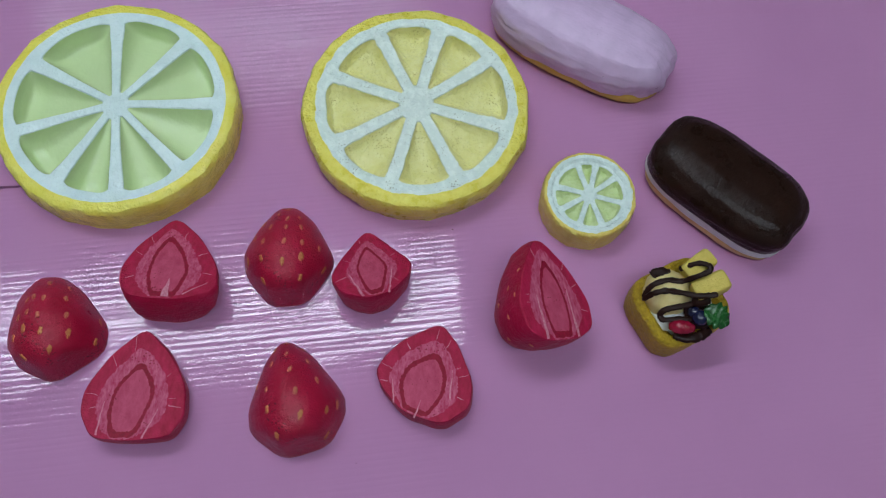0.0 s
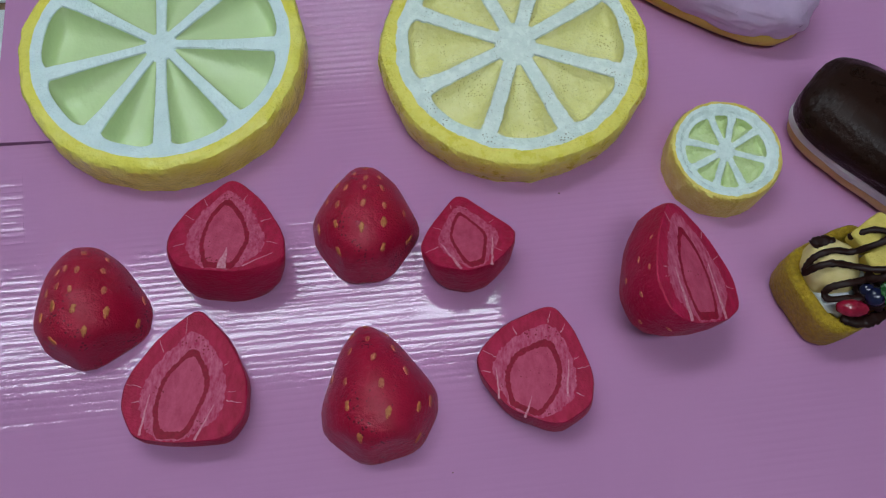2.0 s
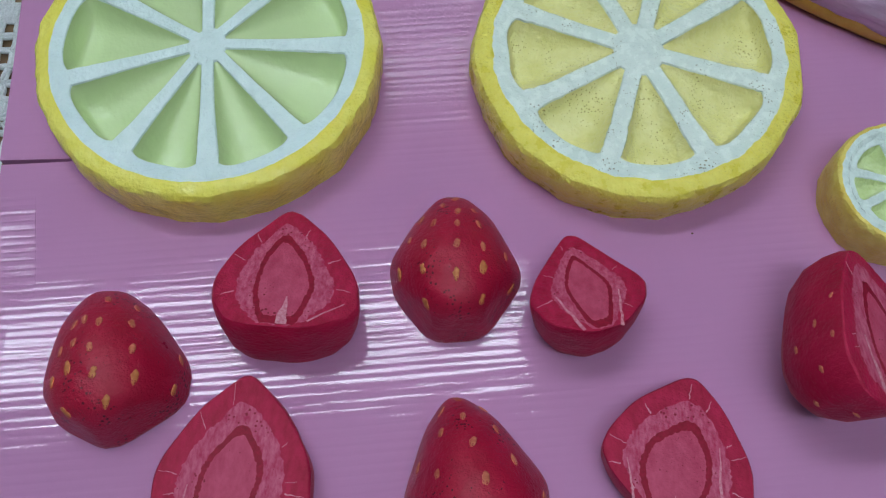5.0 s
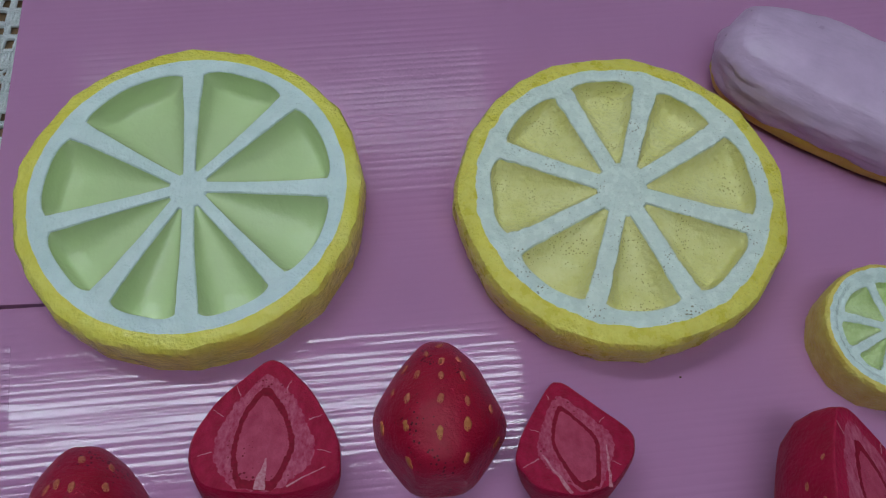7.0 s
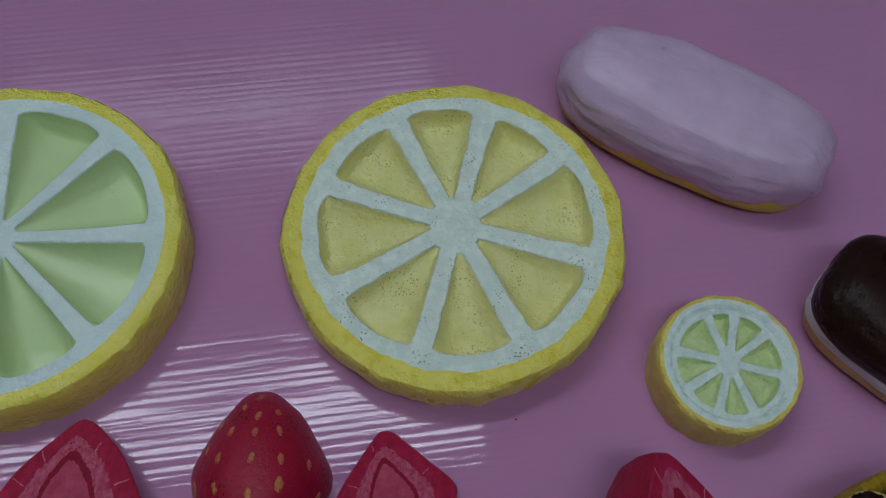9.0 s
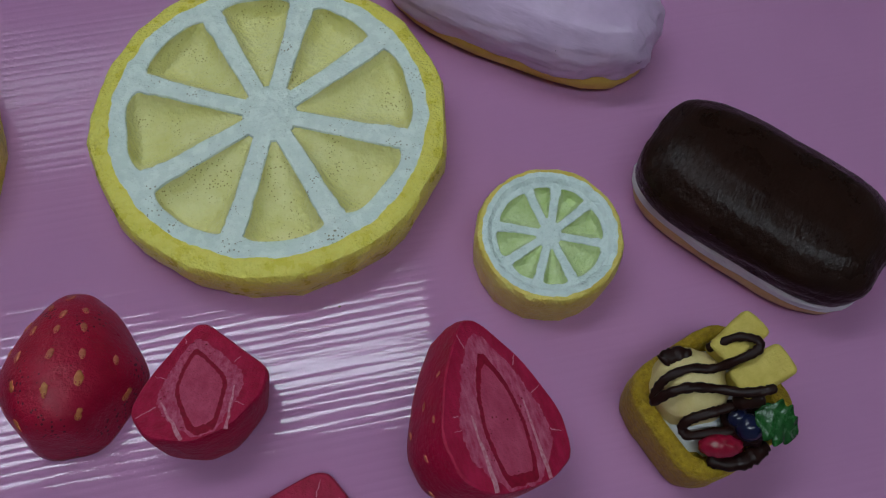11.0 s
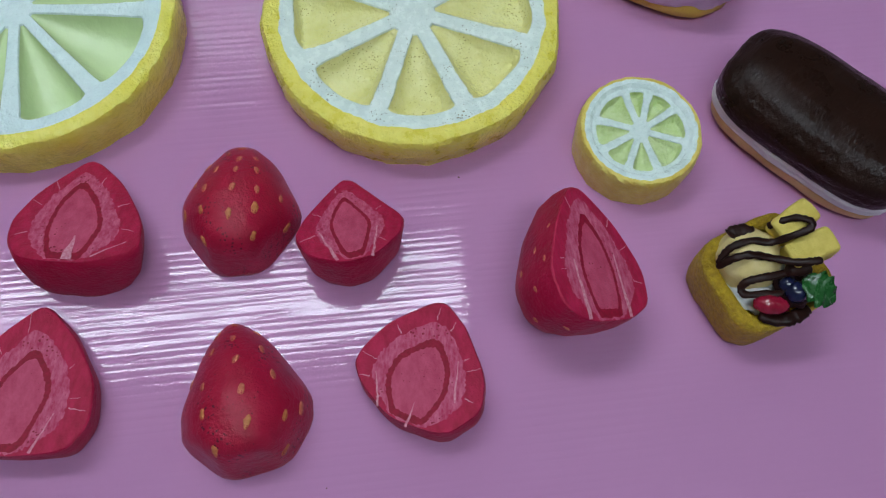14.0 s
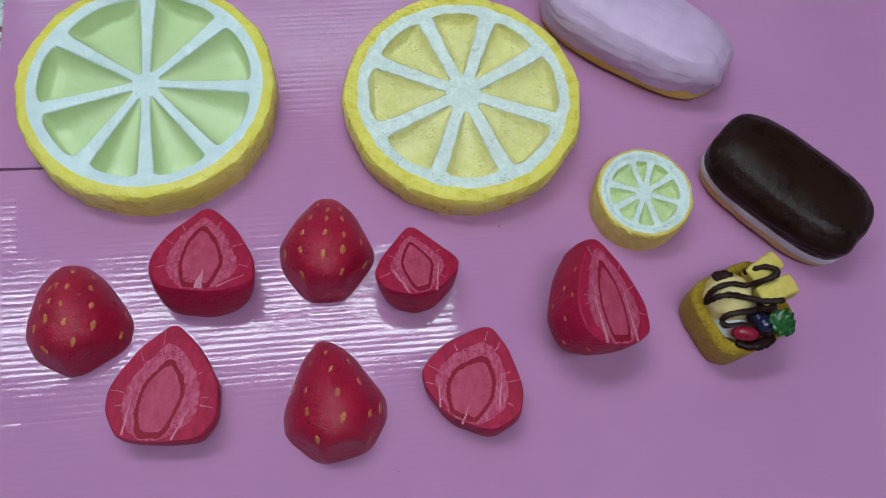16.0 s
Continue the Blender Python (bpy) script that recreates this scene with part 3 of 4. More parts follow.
def berry_cut(m, corners, core, face, label, seed, streaks, sides, shift=(0, 0), band=0.5, flecks=(), flank=()):
    """A half strawberry with its painted cut face up. face: the face's height at the tip and at the blunt end, each with its y;
    sides: the outline's scale at parts of that height, from the face down."""
    berry = thing("strawberry_half", m, label, "strawberry", "strawberry pieces on the board")
    n = 120
    zt, yt, zb, yb = face
    c0 = Vector((sum(c[0] for c in core) / len(core), sum(c[1] for c in core) / len(core)))
    out = [p - c0 for p in rounded_loop(corners, 160, 2)]
    cor = [p - c0 for p in rounded_loop(core, 160, 2)]
    dirs = [2 * math.pi * i / n for i in range(n)]
    r_out = [inside(out, a) for a in dirs]
    r_core = [min(inside(cor, a), 0.94 * r_out[i]) for i, a in enumerate(dirs)]
    rng = random.Random(seed)

    def top(y):
        return zt + (zb - zt) * (yt - y) / (yt - yb)

    def spot(x, y, lift=0.0):
        return (x, y, top(y) + lift)

    def loop_at(t, lift=0.0, amp=0.0):
        """t: 0 the core's edge, 1 the outline; below 0 within the core."""
        pts = []
        for i, a in enumerate(dirs):
            r = r_core[i] + (r_out[i] - r_core[i]) * t if t >= 0 else r_core[i] * (1 + t)
            r *= 1 + amp * rng.uniform(-0.8, 0.8) + amp * noise.noise(Vector((math.cos(a) * 5, math.sin(a) * 5, seed + t * 9)))
            pts.append(spot(c0.x + r * math.cos(a), c0.y + r * math.sin(a), lift))
        return pts

    bm = bmesh.new()
    rings = []
    for k, zf in sides:
        pts = []
        for i, a in enumerate(dirs):
            w = 1 + 0.014 * noise.noise(Vector((math.cos(a) * 3, math.sin(a) * 3, zf * 3 + seed)))
            x, y = c0.x + r_out[i] * math.cos(a), c0.y + r_out[i] * math.sin(a)
            z = top(y) * zf
            if zf == 1:
                w, z = 1, z - 0.0007
            pts.append((c0.x + (x - c0.x) * k * w + shift[0] * (1 - zf), c0.y + (y - c0.y) * k * w + shift[1] * (1 - zf), z))
        rings.append(ring(bm, pts))
    rings_at = [[v.co.copy() for v in r] for r in rings]
    for a, b in zip(rings, rings[1:]):
        strip(bm, a, b)
    bm.faces.new(rings[-1])
    part("body", bm, BERRY_SIDE, berry)
    cuts = [loop_at(1.0, -0.0007), loop_at(0.96), loop_at(band, 0, 0.034), loop_at(0.0, 0, 0.026), loop_at(-0.17, 0, 0.030)]
    for name, a, b, mat, text in (("cut_edge", cuts[0], cuts[1], FACE_RED, ""), ("cut_rim", cuts[1], cuts[2], FACE_RED, ""),
                                  ("pale_band", cuts[2], cuts[3], FACE_PALE, "dry-brushed pale pink band"),
                                  ("core_line", cuts[3], cuts[4], FACE_LINE, "dark red painted line")):
        bm = bmesh.new()
        strip(bm, ring(bm, a), ring(bm, b))
        part(name, bm, mat, berry, text, smooth=False)
    bm = bmesh.new()
    vs = ring(bm, cuts[4])
    mid = bm.verts.new(spot(c0.x, c0.y))
    for i in range(n):
        bm.faces.new((mid, vs[i], vs[(i + 1) % n]))
    part("core", bm, FACE_CORE, berry, "chalky rose painted core", smooth=False)

    def stroke(a_, b_, w0, w1, name, text):
        """A thin raised brush stroke on the face from a_ to b_."""
        d = (Vector(b_) - Vector(a_)).normalized()
        q = Vector((-d.y, d.x))
        bm = bmesh.new()
        k = 7
        left, right = [], []
        for j in range(k + 1):
            u = j / k
            c = Vector(a_).lerp(Vector(b_), u) + q * 0.0003 * rng.uniform(-1, 1)
            w = w0 + (w1 - w0) * u
            left.append(c + q * w * rng.uniform(0.6, 1.2))
            right.append(c - q * w * rng.uniform(0.6, 1.2))
        lo = ring(bm, [spot(p.x, p.y, 0.0001) for p in left + right[::-1]])
        hi = ring(bm, [spot(p.x, p.y, 0.0003) for p in left + right[::-1]])
        strip(bm, lo, hi)
        for j in range(k):
            bm.faces.new((hi[j], hi[j + 1], hi[2 * k - j], hi[2 * k + 1 - j]))
        part(name, bm, FACE_WHITE, berry, text, smooth=False)

    for k in range(streaks):
        a = -0.7 + (4.5 * (k + 0.95 * rng.random()) / streaks)
        i = int((a % (2 * math.pi)) / (2 * math.pi) * n) % n
        r0 = r_core[i] + (r_out[i] - r_core[i]) * (band + rng.uniform(0.0, 0.10))
        r1 = r_core[i] + (r_out[i] - r_core[i]) * rng.uniform(0.70, 0.97)
        d = Vector((math.cos(a), math.sin(a)))
        stroke(c0 + d * r0, c0 + d * r1, rng.uniform(0.00010, 0.00040), 0.0001, "streak", "thin chalk-white brush stroke")
    for level, deg in flank:
        i = int(deg / 360 * n)
        p = rings_at[level][i]
        nrm = Vector((math.cos(radians(deg)), math.sin(radians(deg)), -0.25)).normalized()
        up = Vector((0, 0, 1))
        xx = up.cross(nrm).normalized()
        yy = nrm.cross(xx)
        ob = new("seed", SEEDS[1][i % 4])
        ob.parent = berry
        ob.matrix_basis = Matrix.Translation(p) @ Matrix((yy, xx, nrm)).transposed().to_4x4()
    low = min((m @ v.co).z for v in berry.children[0].data.vertices)
    berry.location.z -= low
    for line in flecks:
        stroke(*line, "white_fleck", "white dry-brushed fleck")
    return berry


# ---- eclairs ----
def oblong(bm, length, width, levels, power, seed, rough, close_top=True, close_low=True, n=88, corner=2.0):
    """Stacked rounded-oblong loops: levels of (scale, height); corner: where its corners are cut off, 2 being not at all."""
    loops = []
    for s, z in levels:
        pts = []
        for i in range(n):
            a = 2 * math.pi * i / n
            c, q = math.cos(a), math.sin(a)
            k = (abs(c) ** power + abs(q) ** power) ** (-1 / power)
            k = min(k, corner / (abs(c) + abs(q)))
            inset = (1 - s) * width / 2
            x, y = k * c * (length / 2 - inset), k * q * (width / 2 - inset)
            w = 1 + rough * noise.noise(Vector((c * 3 + seed, q * 3, z * 60))) + 0.3 * rough * noise.noise(Vector((c * 11, q * 11 + seed, z * 160)))
            pts.append((x * w, y * w, z + rough * 0.02 * noise.noise(Vector((x * 60, y * 60, seed)))))
        loops.append(ring(bm, pts))
    for a, b in zip(loops, loops[1:]):
        strip(bm, a, b)
    if close_low:
        bm.faces.new(loops[0][::-1])
    if close_top:
        bm.faces.new(loops[-1])
    return loops


def scuffed(bm, amount):
    """Torn brush ridges that run along the flanks and leave the top nearly smooth."""
    bmesh.ops.subdivide_edges(bm, edges=[e for e in bm.edges if len(e.link_faces) == 2 and all(len(f.verts) == 4 for f in e.link_faces)], cuts=3, use_grid_fill=True)
    bm.normal_update()
    moves = []
    for v in bm.verts:
        p, n = v.co, v.normal
        steep = min(1.0, 0.10 + 1.3 * (1 - max(0.0, n.z)))
        ridge = 1 - 2.6 * abs(noise.noise(Vector((p.x * 34, p.y * 120 + p.x * 30, p.z * 190))))
        fine = noise.noise(Vector((p.x * 90, p.y * 300, p.z * 420)))
        broad = noise.noise(Vector((p.x * 30, p.y * 42, p.z * 30)))
        moves.append(n * amount * (steep * (0.7 * ridge + 0.35 * fine) + 0.8 * broad))
    for v, d in zip(bm.verts, moves):
        v.co += d


def eclair(m, length, width, parts, label, power, scuff=0.0, corner=2.0):
    e = thing("eclair", m, label, "eclair", "eclairs on the board")
    for k, (name, levels, mat, rough, text) in enumerate(parts):
        bm = bmesh.new()
        oblong(bm, length, width, levels, power, k * 3.1 + length * 50, rough, corner=corner)
        if scuff and k == len(parts) - 1:
            scuffed(bm, scuff)
        part(name, bm, mat, e, text, sharp=65)
    return e


# ---- the filled sponge box ----
def sponge_box(m):
    """A grainy sponge case with a rim; its filling is laid out in the board's own coordinates."""
    t = thing("dessert_toast", m, "small golden sponge box filled with vanilla ball, mango blocks and berries", "dessert")
    back = m.inverted()

    def inner(*p):
        return back @ (Vector(p) + Vector((0.002, 0, 0)))

    bm = bmesh.new()
    L, W, H = 0.0295, 0.0275, 0.0315
    rim = [(L, W), (-L, W), (-L, -W), (L, -W)]
    loops = []
    for k, z in ((0.90, 0.0), (0.965, 0.003), (1.0, H * 0.45), (1.0, H * 0.88), (0.965, H), (0.78, H + 0.0004), (0.74, H - 0.003), (0.72, H - 0.010)):
        pts = rounded_loop([(x * k, y * k) for x, y in rim], 96, 3)
        loops.append(ring(bm, [(p.x * (1 + 0.014 * wob(p.x, p.y, z, 120)), p.y * (1 + 0.014 * wob(p.y, p.x, z, 120)),
                                z + (0.0009 * wob(p.x, p.y, z, 220) if z > 0 else 0)) for p in pts]))
    for a, b in zip(loops, loops[1:]):
        strip(bm, a, b)
    bm.faces.new(loops[0][::-1])
    bm.faces.new(loops[-1])
    part("sponge_case", bm, SPONGE, t, "grainy golden sponge")
    bm = bmesh.new()
    blob(bm, (0, 0, H - 0.004), (L * 0.74, W * 0.74, 0.0075), 1.0, 0.25)
    part("cream_filling", bm, CREAM, t, "white cream filling")
    bm = bmesh.new()
    c = inner(0.2575, -0.0175, 0.0318)
    blob(bm, c, (0.0164, 0.0164, 0.0156), 4.0, 0.10, 40, 24)
    for v in bm.verts:
        d = v.co - c
        v.co = c + d * (1 + 0.008 * math.sin((d.y * 0.8 - d.x * 0.3 + d.z * 0.5) * 900) * max(0, 1 - abs(d.z) / 0.014))
    part("vanilla_ball", bm, VANILLA, t, "ribbed vanilla ball")
    for x, y, z, turn, size in ((0.2725, -0.0065, 0.0480, 36, (0.0110, 0.0066, 0.0068)), (0.2795, -0.0205, 0.0465, 24, (0.0120, 0.0070, 0.0072))):
        bm = bmesh.new()
        sx, sy, sz = size
        box(bm, -sx, -sy, -sz, sx, sy, sz, 0.0022)
        bmesh.ops.subdivide_edges(bm, edges=bm.edges[:], cuts=2, use_grid_fill=True)
        q = back @ pose(x + 0.005, y + 0.003, z, 0, -12, turn)
        for v in bm.verts:
            v.co = q @ (v.co * (1 + 0.05 * wob(v.co.x, v.co.y, v.co.z, 150)))
        part("mango_block", bm, MANGO, t, "matt yellow mango block")
    drizzle = (
        ([(0.2390, -0.0235, 0.0400), (0.2415, -0.0190, 0.0432), (0.2457, -0.0159, 0.0465), (0.2543, -0.0136, 0.0480), (0.2633, -0.0145, 0.0485), (0.2710, -0.0135, 0.0545),
          (0.2785, -0.0110, 0.0580), (0.2795, -0.0075, 0.0590), (0.2736, -0.0045, 0.0560), (0.2660, -0.0055, 0.0520), (0.2621, -0.0066, 0.0490)], 0.0017),
        ([(0.2385, -0.0245, 0.0390), (0.2440, -0.0225, 0.0455), (0.2523, -0.0213, 0.0485), (0.2630, -0.0225, 0.0480), (0.2722, -0.0255, 0.0510), (0.2790, -0.0262, 0.0540),
          (0.2840, -0.0255, 0.0550)], 0.0018),
        ([(0.2704, -0.0288, 0.0450), (0.2640, -0.0303, 0.0445), (0.2589, -0.0312, 0.0440), (0.2520, -0.0325, 0.0415), (0.2494, -0.0350, 0.0385), (0.2520, -0.0378, 0.0375),
          (0.2620, -0.0378, 0.0390), (0.2700, -0.0380, 0.0400)], 0.0018),
        ([(0.2455, -0.0088, 0.0420), (0.2480, -0.0070, 0.0425), (0.2530, -0.0062, 0.0430), (0.2572, -0.0078, 0.0440)], 0.0030),
        ([(0.2590, -0.0462, 0.0335), (0.2650, -0.0490, 0.0335), (0.2723, -0.0490, 0.0338), (0.2785, -0.0465, 0.0340), (0.2835, -0.0425, 0.0340)], 0.0030),
        ([(0.2700, -0.0270, 0.0440), (0.2750, -0.0280, 0.0480), (0.2800, -0.0272, 0.0510)], 0.0032))
    rng = random.Random(9)
    for pts, r in drizzle:
        line = curve_points([inner(*p) for p in pts], 6)
        bm = bmesh.new()
        last = len(line) - 1
        tube(bm, line, [r * (0.6 if i in (0, last) else 0.95 + 0.35 * rng.random()) for i in range(last + 1)], 10, 0.5)
        part("sauce_drizzle", bm, SAUCE, t, "glossy dark chocolate sauce")
    bm = bmesh.new()
    c = inner(0.2634, -0.0432, 0.0385)
    blob(bm, c, (0.0088, 0.0047, 0.0050), 2.0, 0.0, 28, 16)
    q = Matrix.Rotation(radians(-32), 4, "Z")
    for v in bm.verts:
        d = v.co - c
        v.co = c + q @ (d * (1 + 0.07 * math.sin(d.x * 1400) * math.sin(math.atan2(d.y, d.z) * 5)))
    part("raspberry", bm, RASP, t, "glossy red raspberry")
    bm = bmesh.new()
    blob(bm, inner(0.2755, -0.0345, 0.0375), (0.0095, 0.0100, 0.0042), 3.0, 0.35)
    part("sauce_pool", bm, SAUCE, t, "glossy dark chocolate sauce under the berries")
    for x, y, z, r in ((0.2755, -0.0370, 0.0405, 0.0058), (0.2720, -0.0328, 0.0400, 0.0045)):
        bm = bmesh.new()
        blob(bm, inner(x, y, z), (r, r, r * 0.9), 7.0, 0.05, 20, 12)
        part("blueberry", bm, BLUE, t, "glossy dark blueberry")
    bm = bmesh.new()
    q = back @ pose(0.2885, -0.0378, 0.0450, 12, 14, -30)
    n, rows = 26, []
    for i in range(n + 1):
        u = i / n
        w = 0.0080 * math.sin(math.pi * u ** 0.8) ** 0.8 * (1 + 0.16 * math.sin(u * 26)) + 0.0003
        rows.append([(-0.0105 + 0.021 * u, w * k, 0.0016 * abs(k) ** 1.4 - 0.004 * (u - 0.4) ** 2 * 4 + 0.0004 * math.sin(u * 26 + 2 * k)) for k in (-1, -0.5, 0, 0.5, 1)])
    up = [[bm.verts.new(q @ Vector(p)) for p in r] for r in rows]
    dn = [[bm.verts.new(q @ (Vector(p) - Vector((0, 0, 0.0009)))) for p in r] for r in rows]
    for g in (up, dn):
        for a, b in zip(g, g[1:]):
            strip(bm, a, b, False)
    strip(bm, [r[0] for r in up], [r[0] for r in dn], False)
    strip(bm, [r[-1] for r in up], [r[-1] for r in dn], False)
    strip(bm, up[0], dn[0], False)
    strip(bm, up[-1], dn[-1], False)
    part("mint_leaf", bm, LEAF, t, "glossy green mint leaf")
    return t


room()
panel_lamp(-0.520, 0.575, LAMP_NEAR, "long white ceiling lamp with a lit cool white diffuser", 0.78, 0.075, 6)
# added fill lamp out of view to the south, brightens front and east sides
panel_lamp(0.40, -0.58, LAMP_FILL, "added fill lamp on the ceiling, out of view, with a softer lit diffuser", 0.64, 0.10)
panel_lamp(-0.50, 1.56, LAMP_FAR, "long white ceiling lamp with a dim diffuser", 0.66, 0.10, 4)
table()
lace_cloth()
pink_board()
specks()

citrus(pose(-0.1275, 0.1227, 0), 0.0872, 0.0278, 0.0782, 0.0705, (97, 50, 1, -45, -83, -118, -160, 153), 0.0031, 0.008, 0.0140,
       (RIND_WET, PITH_WET, PULP_LIME), "large carved foam lime slice, glossy green pulp and yellow rind", "citrus slices", 3, 3.6, flare=1.75)
citrus(pose(0.0892, 0.1288, 0), 0.0842, 0.0275, 0.0742, 0.0665, (116, 75, 35, -16, -63, -105, -149, 161), 0.0044, 0.009, 0.0100,
       (RIND_DRY, PITH_DRY, PULP_LEMON), "large carved foam lemon slice, porous white pith and yellow rind", "citrus slices", 8, 3.2, 0.0, 0.013, 1.3, 0.962)
citrus(pose(0.2135, 0.0592, 0), 0.0340, 0.0255, 0.0308, 0.0242, (108, 75, 35, -15, -72, -110, -151, 165), 0.0019, 0.0055, 0.0048,
       (RIND_SMALL, PITH_SMALL, PULP_SMALL), "small thick foam lime slice with ochre rind", "citrus slices", 12, 3.0, 0.0018, 0.016, 1.3, 0.97)

berry_back((-0.147, -0.0388), [(-0.022, 0.0359), (-0.0075, 0.0365), (0.0074, 0.0266), (0.0275, 0.0022), (0.027, -0.0155), (-0.0021, -0.0366), (-0.0257, -0.0267),
                              (-0.0334, -0.016), (-0.0352, -0.0081), (-0.0323, 0.020)], (-0.003, -0.010), 0.0335,
           [(-0.009, 0.0268), (0.003, 0.0244), (-0.007, 0.0134), (0.005, 0.0146), (-0.007, 0.001), (0.009, 0.002), (-0.003, -0.01), (0.012, -0.01), (-0.015, -0.008), (-0.018, 0.0122), (-0.014, 0.0146), (-0.015, 0.003), (-0.021, -0.0), (-0.022, -0.013), (-0.014, -0.025), (0.003, -0.021), (0.017, 0.0171), (0.024, 0.003), (0.024, -0.011), (0.009, 0.0268)],
           "carved foam strawberry half, red with gold seeds, round side up", 1, 1.035)
berry_back((0.0, 0.012), [(-0.0088, 0.0422), (0.0036, 0.0427), (0.0176, 0.0309), (0.0321, 0.0046), (0.0313, -0.0049), (0.0147, -0.0306), (-0.0104, -0.0334),
                          (-0.0289, -0.0118), (-0.0321, 0.0053), (-0.0219, 0.0252)], (0.0, -0.011), 0.0335,
           [(-0.001, 0.0366), (-0.007, 0.0305), (0, 0.0256), (0.008, 0.0281), (-0.011, 0.0183), (0.0, 0.0171), (0.01, 0.0183), (-0.015, 0.006), (0.0, 0.005), (0.012, 0.005), (-0.015, -0.007), (0.0, -0.011), (0.012, -0.006), (-0.013, -0.022), (0.012, -0.02), (-0.022, 0.011), (-0.026, -0.005), (0.023, 0.004), (0.026, -0.009), (0.022, -0.019), (-0.017, 0.0232)],
           "carved foam strawberry half, bright red, gold seeds, flat blunt end", 2)
berry_back((0.011, -0.0886), [(-0.0128, 0.0411), (-0.005, 0.0413), (0.009, 0.0329), (0.0313, 0.007), (0.0326, -0.0066), (0.023, -0.0267), (-0.0054, -0.0358),
                             (-0.0281, -0.0197), (-0.0305, -0.0047), (-0.0218, 0.0268)], (0.002, -0.012), 0.0355,
           [(-0.008, 0.039), (-0.015, 0.0329), (-0.006, 0.0293), (0.003, 0.0354), (-0.015, 0.022), (-0.002, 0.0171), (0.008, 0.0244), (-0.016, 0.004), (0.003, 0.002), (0.015, 0.011), (-0.014, -0.009), (0.007, -0.013), (0.022, -0.008), (-0.007, -0.025), (0.022, -0.022), (-0.024, 0.008), (0.028, -0.003)],
           "tall carved foam strawberry half, red with large gold seeds", 3, 1.03)

FLARED = ((1.0, 1.0), (1.015, 0.94), (1.015, 0.84), (0.99, 0.66), (0.92, 0.38), (0.78, 0.12), (0.68, 0.0))
STEEP = ((1.0, 1.0), (1.01, 0.94), (1.005, 0.84), (0.97, 0.64), (0.91, 0.36), (0.78, 0.12), (0.68, 0.0))
LOW = ((1.0, 1.0), (1.01, 0.85), (1.01, 0.5), (0.98, 0.2), (0.92, 0.0))
ROUND = ((1.0, 1.0), (1.03, 0.88), (1.04, 0.68), (1.0, 0.42), (0.86, 0.18), (0.6, 0.0))
berry_cut(pose(-0.0745, 0.0, 0), [(-0.0071, 0.0406), (0.0, 0.0387), (0.0155, 0.0239), (0.0305, -0.0001), (0.0332, -0.0188), (0.0116, -0.0278), (-0.0232, -0.0257),
                                  (-0.0318, -0.0143), (-0.0334, -0.001), (-0.0262, 0.0177)],
          [(-0.0056, 0.0272), (0.0056, 0.0129), (0.0129, -0.0047), (0.0068, -0.0263), (-0.0096, -0.027), (-0.0154, -0.0079), (-0.0137, 0.012)],
          (0.009, 0.041, 0.036, -0.026), "carved foam strawberry half, cut face up, white fleck on rose core", 21, 6, FLARED, (-0.001, -0.0135), 0.44,
          (((0.0, -0.0255), (0.0008, -0.011), 0.0028, 0.0003), ((0.011, -0.0235), (0.026, -0.014), 0.0004, 0.0002)))
berry_cut(pose(0.057, 0.0, 0), [(-0.0049, 0.0338), (0.0012, 0.0341), (0.0145, 0.0215), (0.0297, 0.0078), (0.0286, -0.0039), (0.0170, -0.019), (0.0010, -0.0255),
                                (-0.0165, -0.0215), (-0.0248, -0.0091), (-0.0204, 0.0054)],
          [(-0.0025, 0.0215), (0.0048, 0.0142), (0.014, 0.0034), (0.0111, -0.0215), (0.0011, -0.0225), (-0.0083, -0.0013), (-0.0063, 0.0117)],
          (0.006, 0.0346, 0.037, -0.024), "small carved foam strawberry half with its cut face up", 22, 5, STEEP, (0.002, -0.008), 0.42,
          (((-0.0125, -0.006), (-0.0015, -0.0238), 0.0003, 0.0009), ((0.0165, 0.0), (0.0150, -0.0205), 0.0003, 0.0008)))
berry_cut(pose(-0.088, -0.085, 0), [(-0.0044, 0.0431), (0.0008, 0.0423), (0.0172, 0.0259), (0.0295, 0.0046), (0.0308, -0.0158), (0.022, -0.0292), (-0.0044, -0.0318),
                                    (-0.026, -0.0296), (-0.0351, -0.0141), (-0.0356, -0.0022), (-0.0331, 0.0066), (-0.0215, 0.0267)],
          [(-0.0015, 0.0227), (0.0076, 0.0094), (0.0106, -0.0011), (0.0014, -0.0300), (-0.0143, -0.0300), (-0.018, -0.0154), (-0.0162, 0.0035)],
          (0.012, 0.043, 0.022, -0.033), "large carved foam strawberry half with dry-brushed cut face up", 23, 7, LOW, (0, 0), 0.46,
          (((-0.0225, -0.0280), (-0.0210, -0.006), 0.0007, 0.0002), ((0.006, -0.0300), (0.0135, -0.011), 0.0007, 0.0002)))
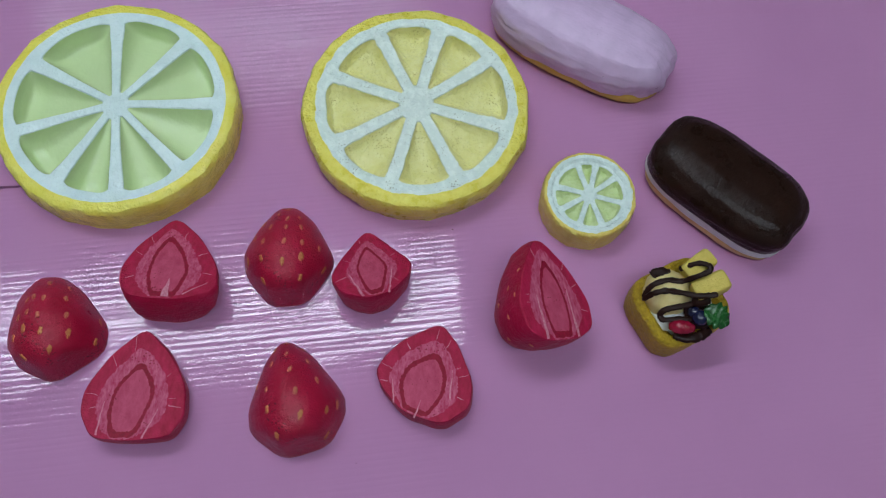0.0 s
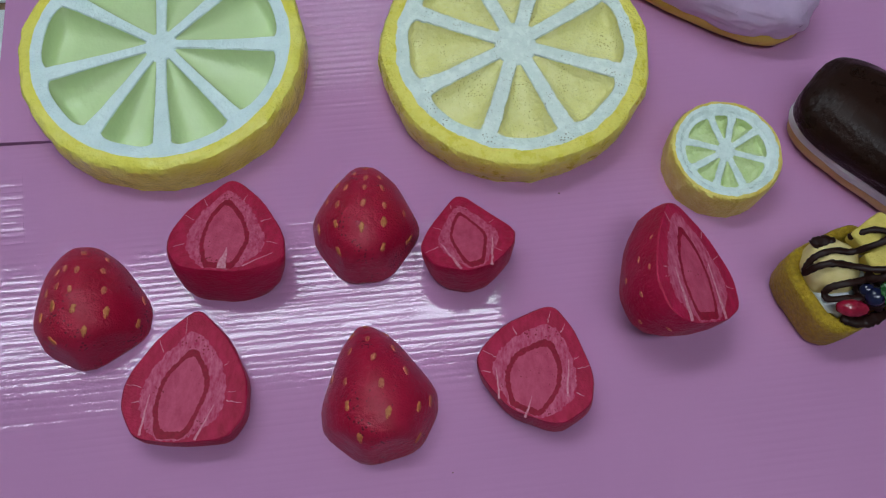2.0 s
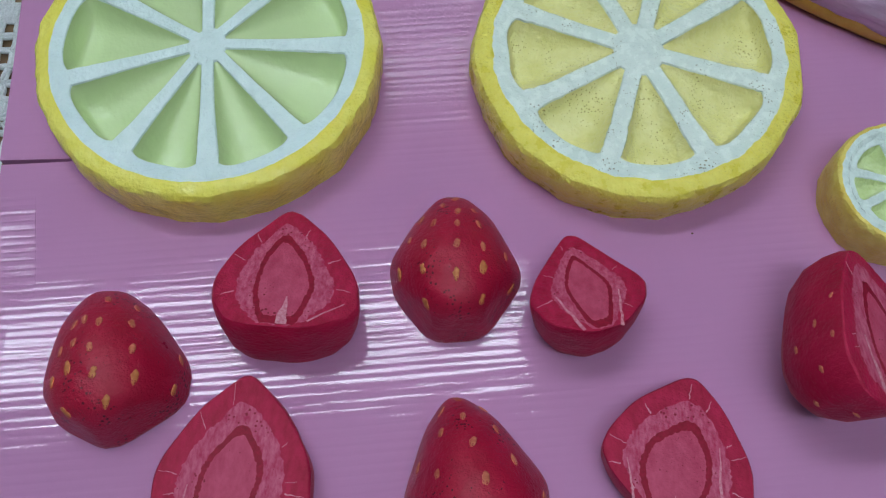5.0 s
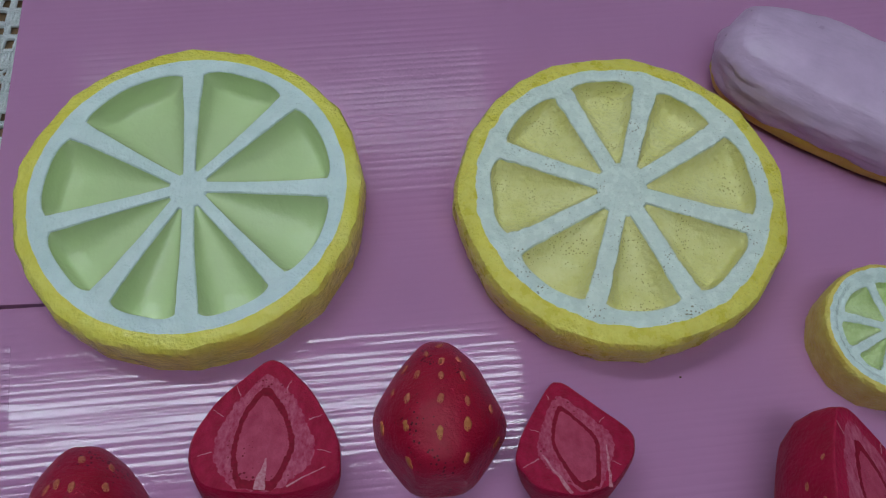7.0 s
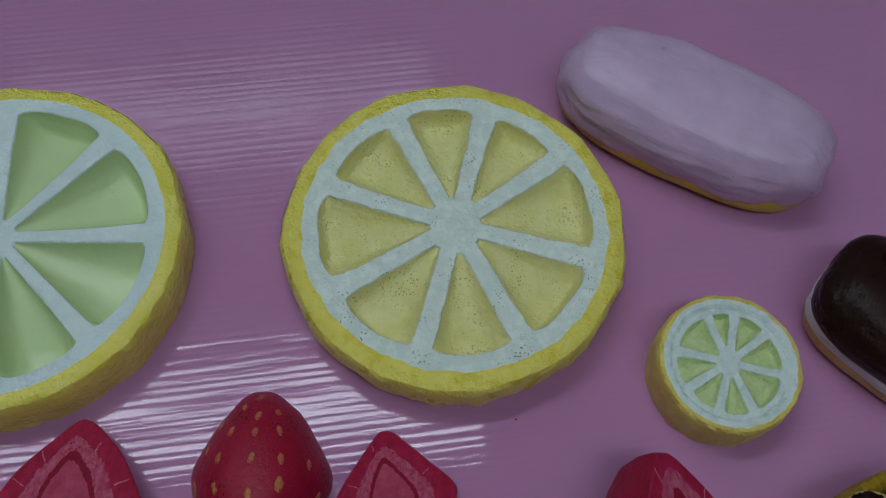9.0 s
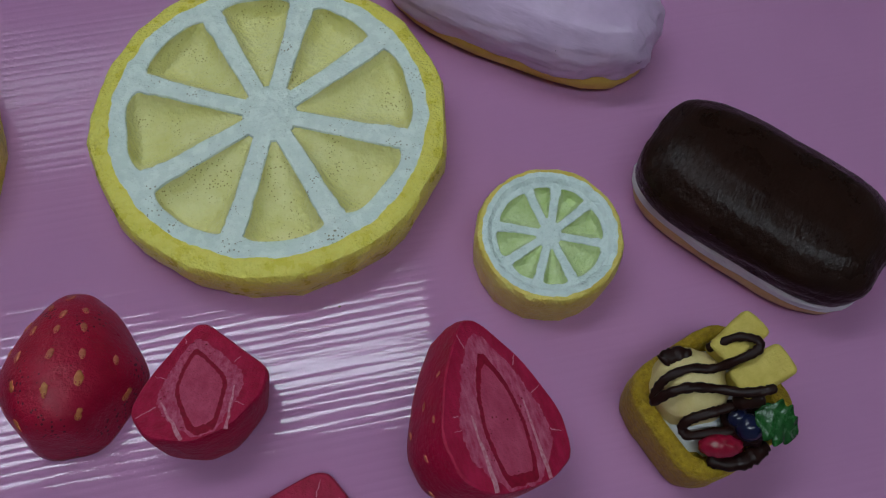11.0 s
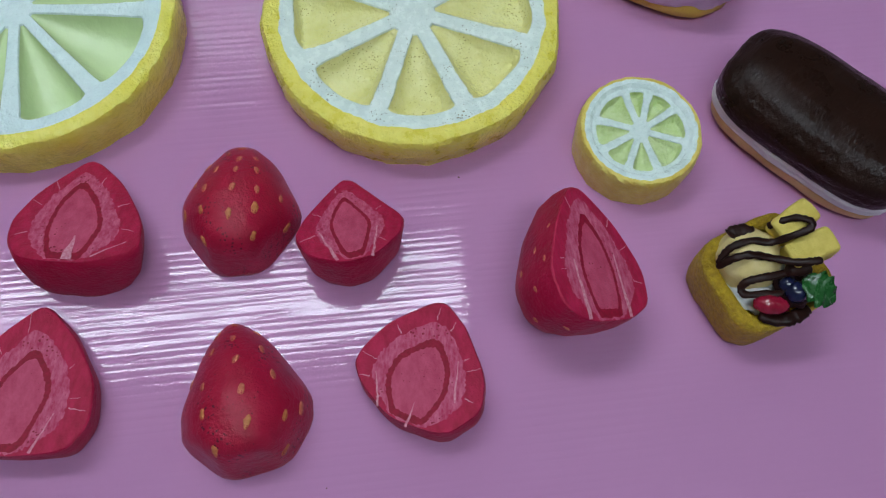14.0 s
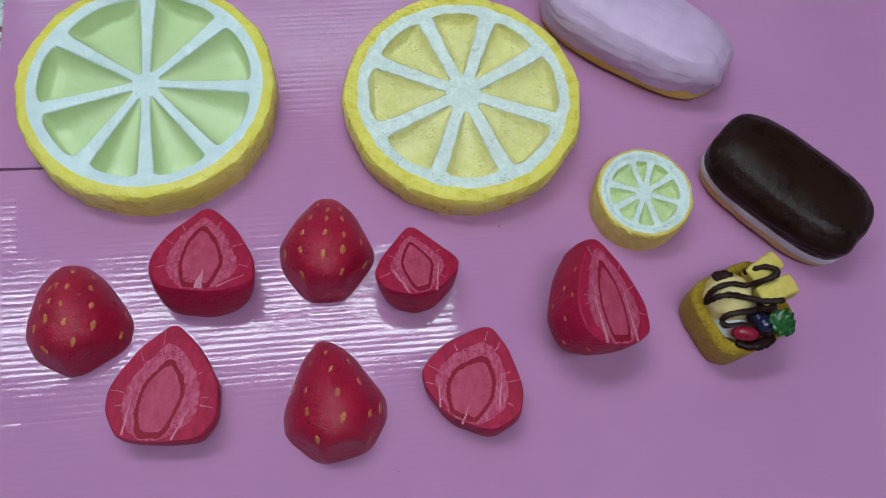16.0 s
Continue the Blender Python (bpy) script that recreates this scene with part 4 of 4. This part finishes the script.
berry_cut(pose(0.0938, -0.0765, 0) @ Matrix.Scale(1.05, 4), [(0.0088, 0.0385), (0.0154, 0.038), (0.0244, 0.0247), (0.0327, 0.0009), (0.0307, -0.0163), (0.0138, -0.0277), (-0.0118, -0.0192),
                                    (-0.0251, -0.0025), (-0.0283, 0.0072), (-0.0243, 0.0153), (-0.0125, 0.0279)],
          [(0.011, 0.0212), (0.0168, 0.0044), (0.0147, -0.0092), (0.0028, -0.0245), (-0.0109, -0.0195), (-0.0142, -0.0003), (-0.008, 0.0117)],
          (0.012, 0.035, 0.022, -0.030), "carved foam strawberry half, cut face up with chipped lower edge", 24, 9, LOW, (0.002, -0.002), 0.46,
          (((-0.0165, -0.014), (-0.0180, 0.003), 0.0006, 0.0002), ((0.0180, -0.012), (0.0200, 0.008), 0.0006, 0.0002), ((-0.004, -0.0235), (0.000, -0.012), 0.0007, 0.0001)))
berry_cut(pose(0.1590, -0.0258, 0.013, 4, 30, 15) @ Matrix.Scale(1.01, 4), [(-0.004, 0.038), (0.004, 0.037), (0.020, 0.018), (0.031, -0.006), (0.029, -0.024), (0.014, -0.031), (-0.014, -0.031),
                                               (-0.027, -0.022), (-0.030, -0.004), (-0.018, 0.020)],
          [(0.0, 0.026), (0.008, 0.010), (0.011, -0.008), (0.008, -0.032), (-0.007, -0.032), (-0.011, -0.008), (-0.008, 0.010)],
          (0.040, 0.037, 0.040, -0.031), "carved foam strawberry half propped on its side, cut face tilted", 25, 6, ROUND, (0, 0), 0.55,
          (((-0.0135, -0.0295), (-0.0140, 0.000), 0.0013, 0.0003), ((0.0135, -0.0300), (0.0130, 0.002), 0.0010, 0.0003)), ((1, 130), (2, 150), (3, 170), (2, 190), (3, 215), (2, 235), (1, 165)))

eclair(pose(0.3135, 0.0678, 0, 0, 0, -40.5), 0.1165, 0.0655, [
    ("bun_base", [(0.82, 0.0), (0.93, 0.004), (0.96, 0.009), (0.93, 0.013)], BUN, 0.02, "tan bun base"),
    ("cream_layer", [(0.92, 0.0110), (0.975, 0.0125), (0.99, 0.0145), (0.972, 0.0155), (0.995, 0.017), (1.0, 0.019), (0.96, 0.0225)], CREAM, 0.03, "white cream layer"),
    ("glaze", [(0.96, 0.019), (1.01, 0.022), (1.02, 0.028), (1.0, 0.033), (0.95, 0.0365), (0.72, 0.0425), (0.60, 0.0440), (0.52, 0.0446), (0.28, 0.046), (0.05, 0.046)], CHOC, 0.02,
     "dark chocolate glaze")], "foam eclair with dark chocolate glaze over white cream and tan bun", 3.4, 0.0004, 1.63)
eclair(pose(0.2168, 0.1965, 0, 0, 0, -29), 0.146, 0.0685, [
    ("bun_base", [(0.84, 0.0), (0.95, 0.005), (0.985, 0.011), (0.96, 0.015)], BUN_YELLOW, 0.03, "yellow bun base"),
    ("icing", [(0.95, 0.011), (1.0, 0.014), (1.015, 0.021), (1.0, 0.028), (0.93, 0.0345), (0.74, 0.0415), (0.64, 0.0432), (0.35, 0.0455), (0.05, 0.0462)], ICING, 0.055,
     "rough lilac-pink icing")], "foam eclair with roughly brushed lilac-pink icing over yellow bun", 2.8, 0.0011)

sponge_box(pose(0.2692, -0.0228, 0, 0, 0, 27.6))
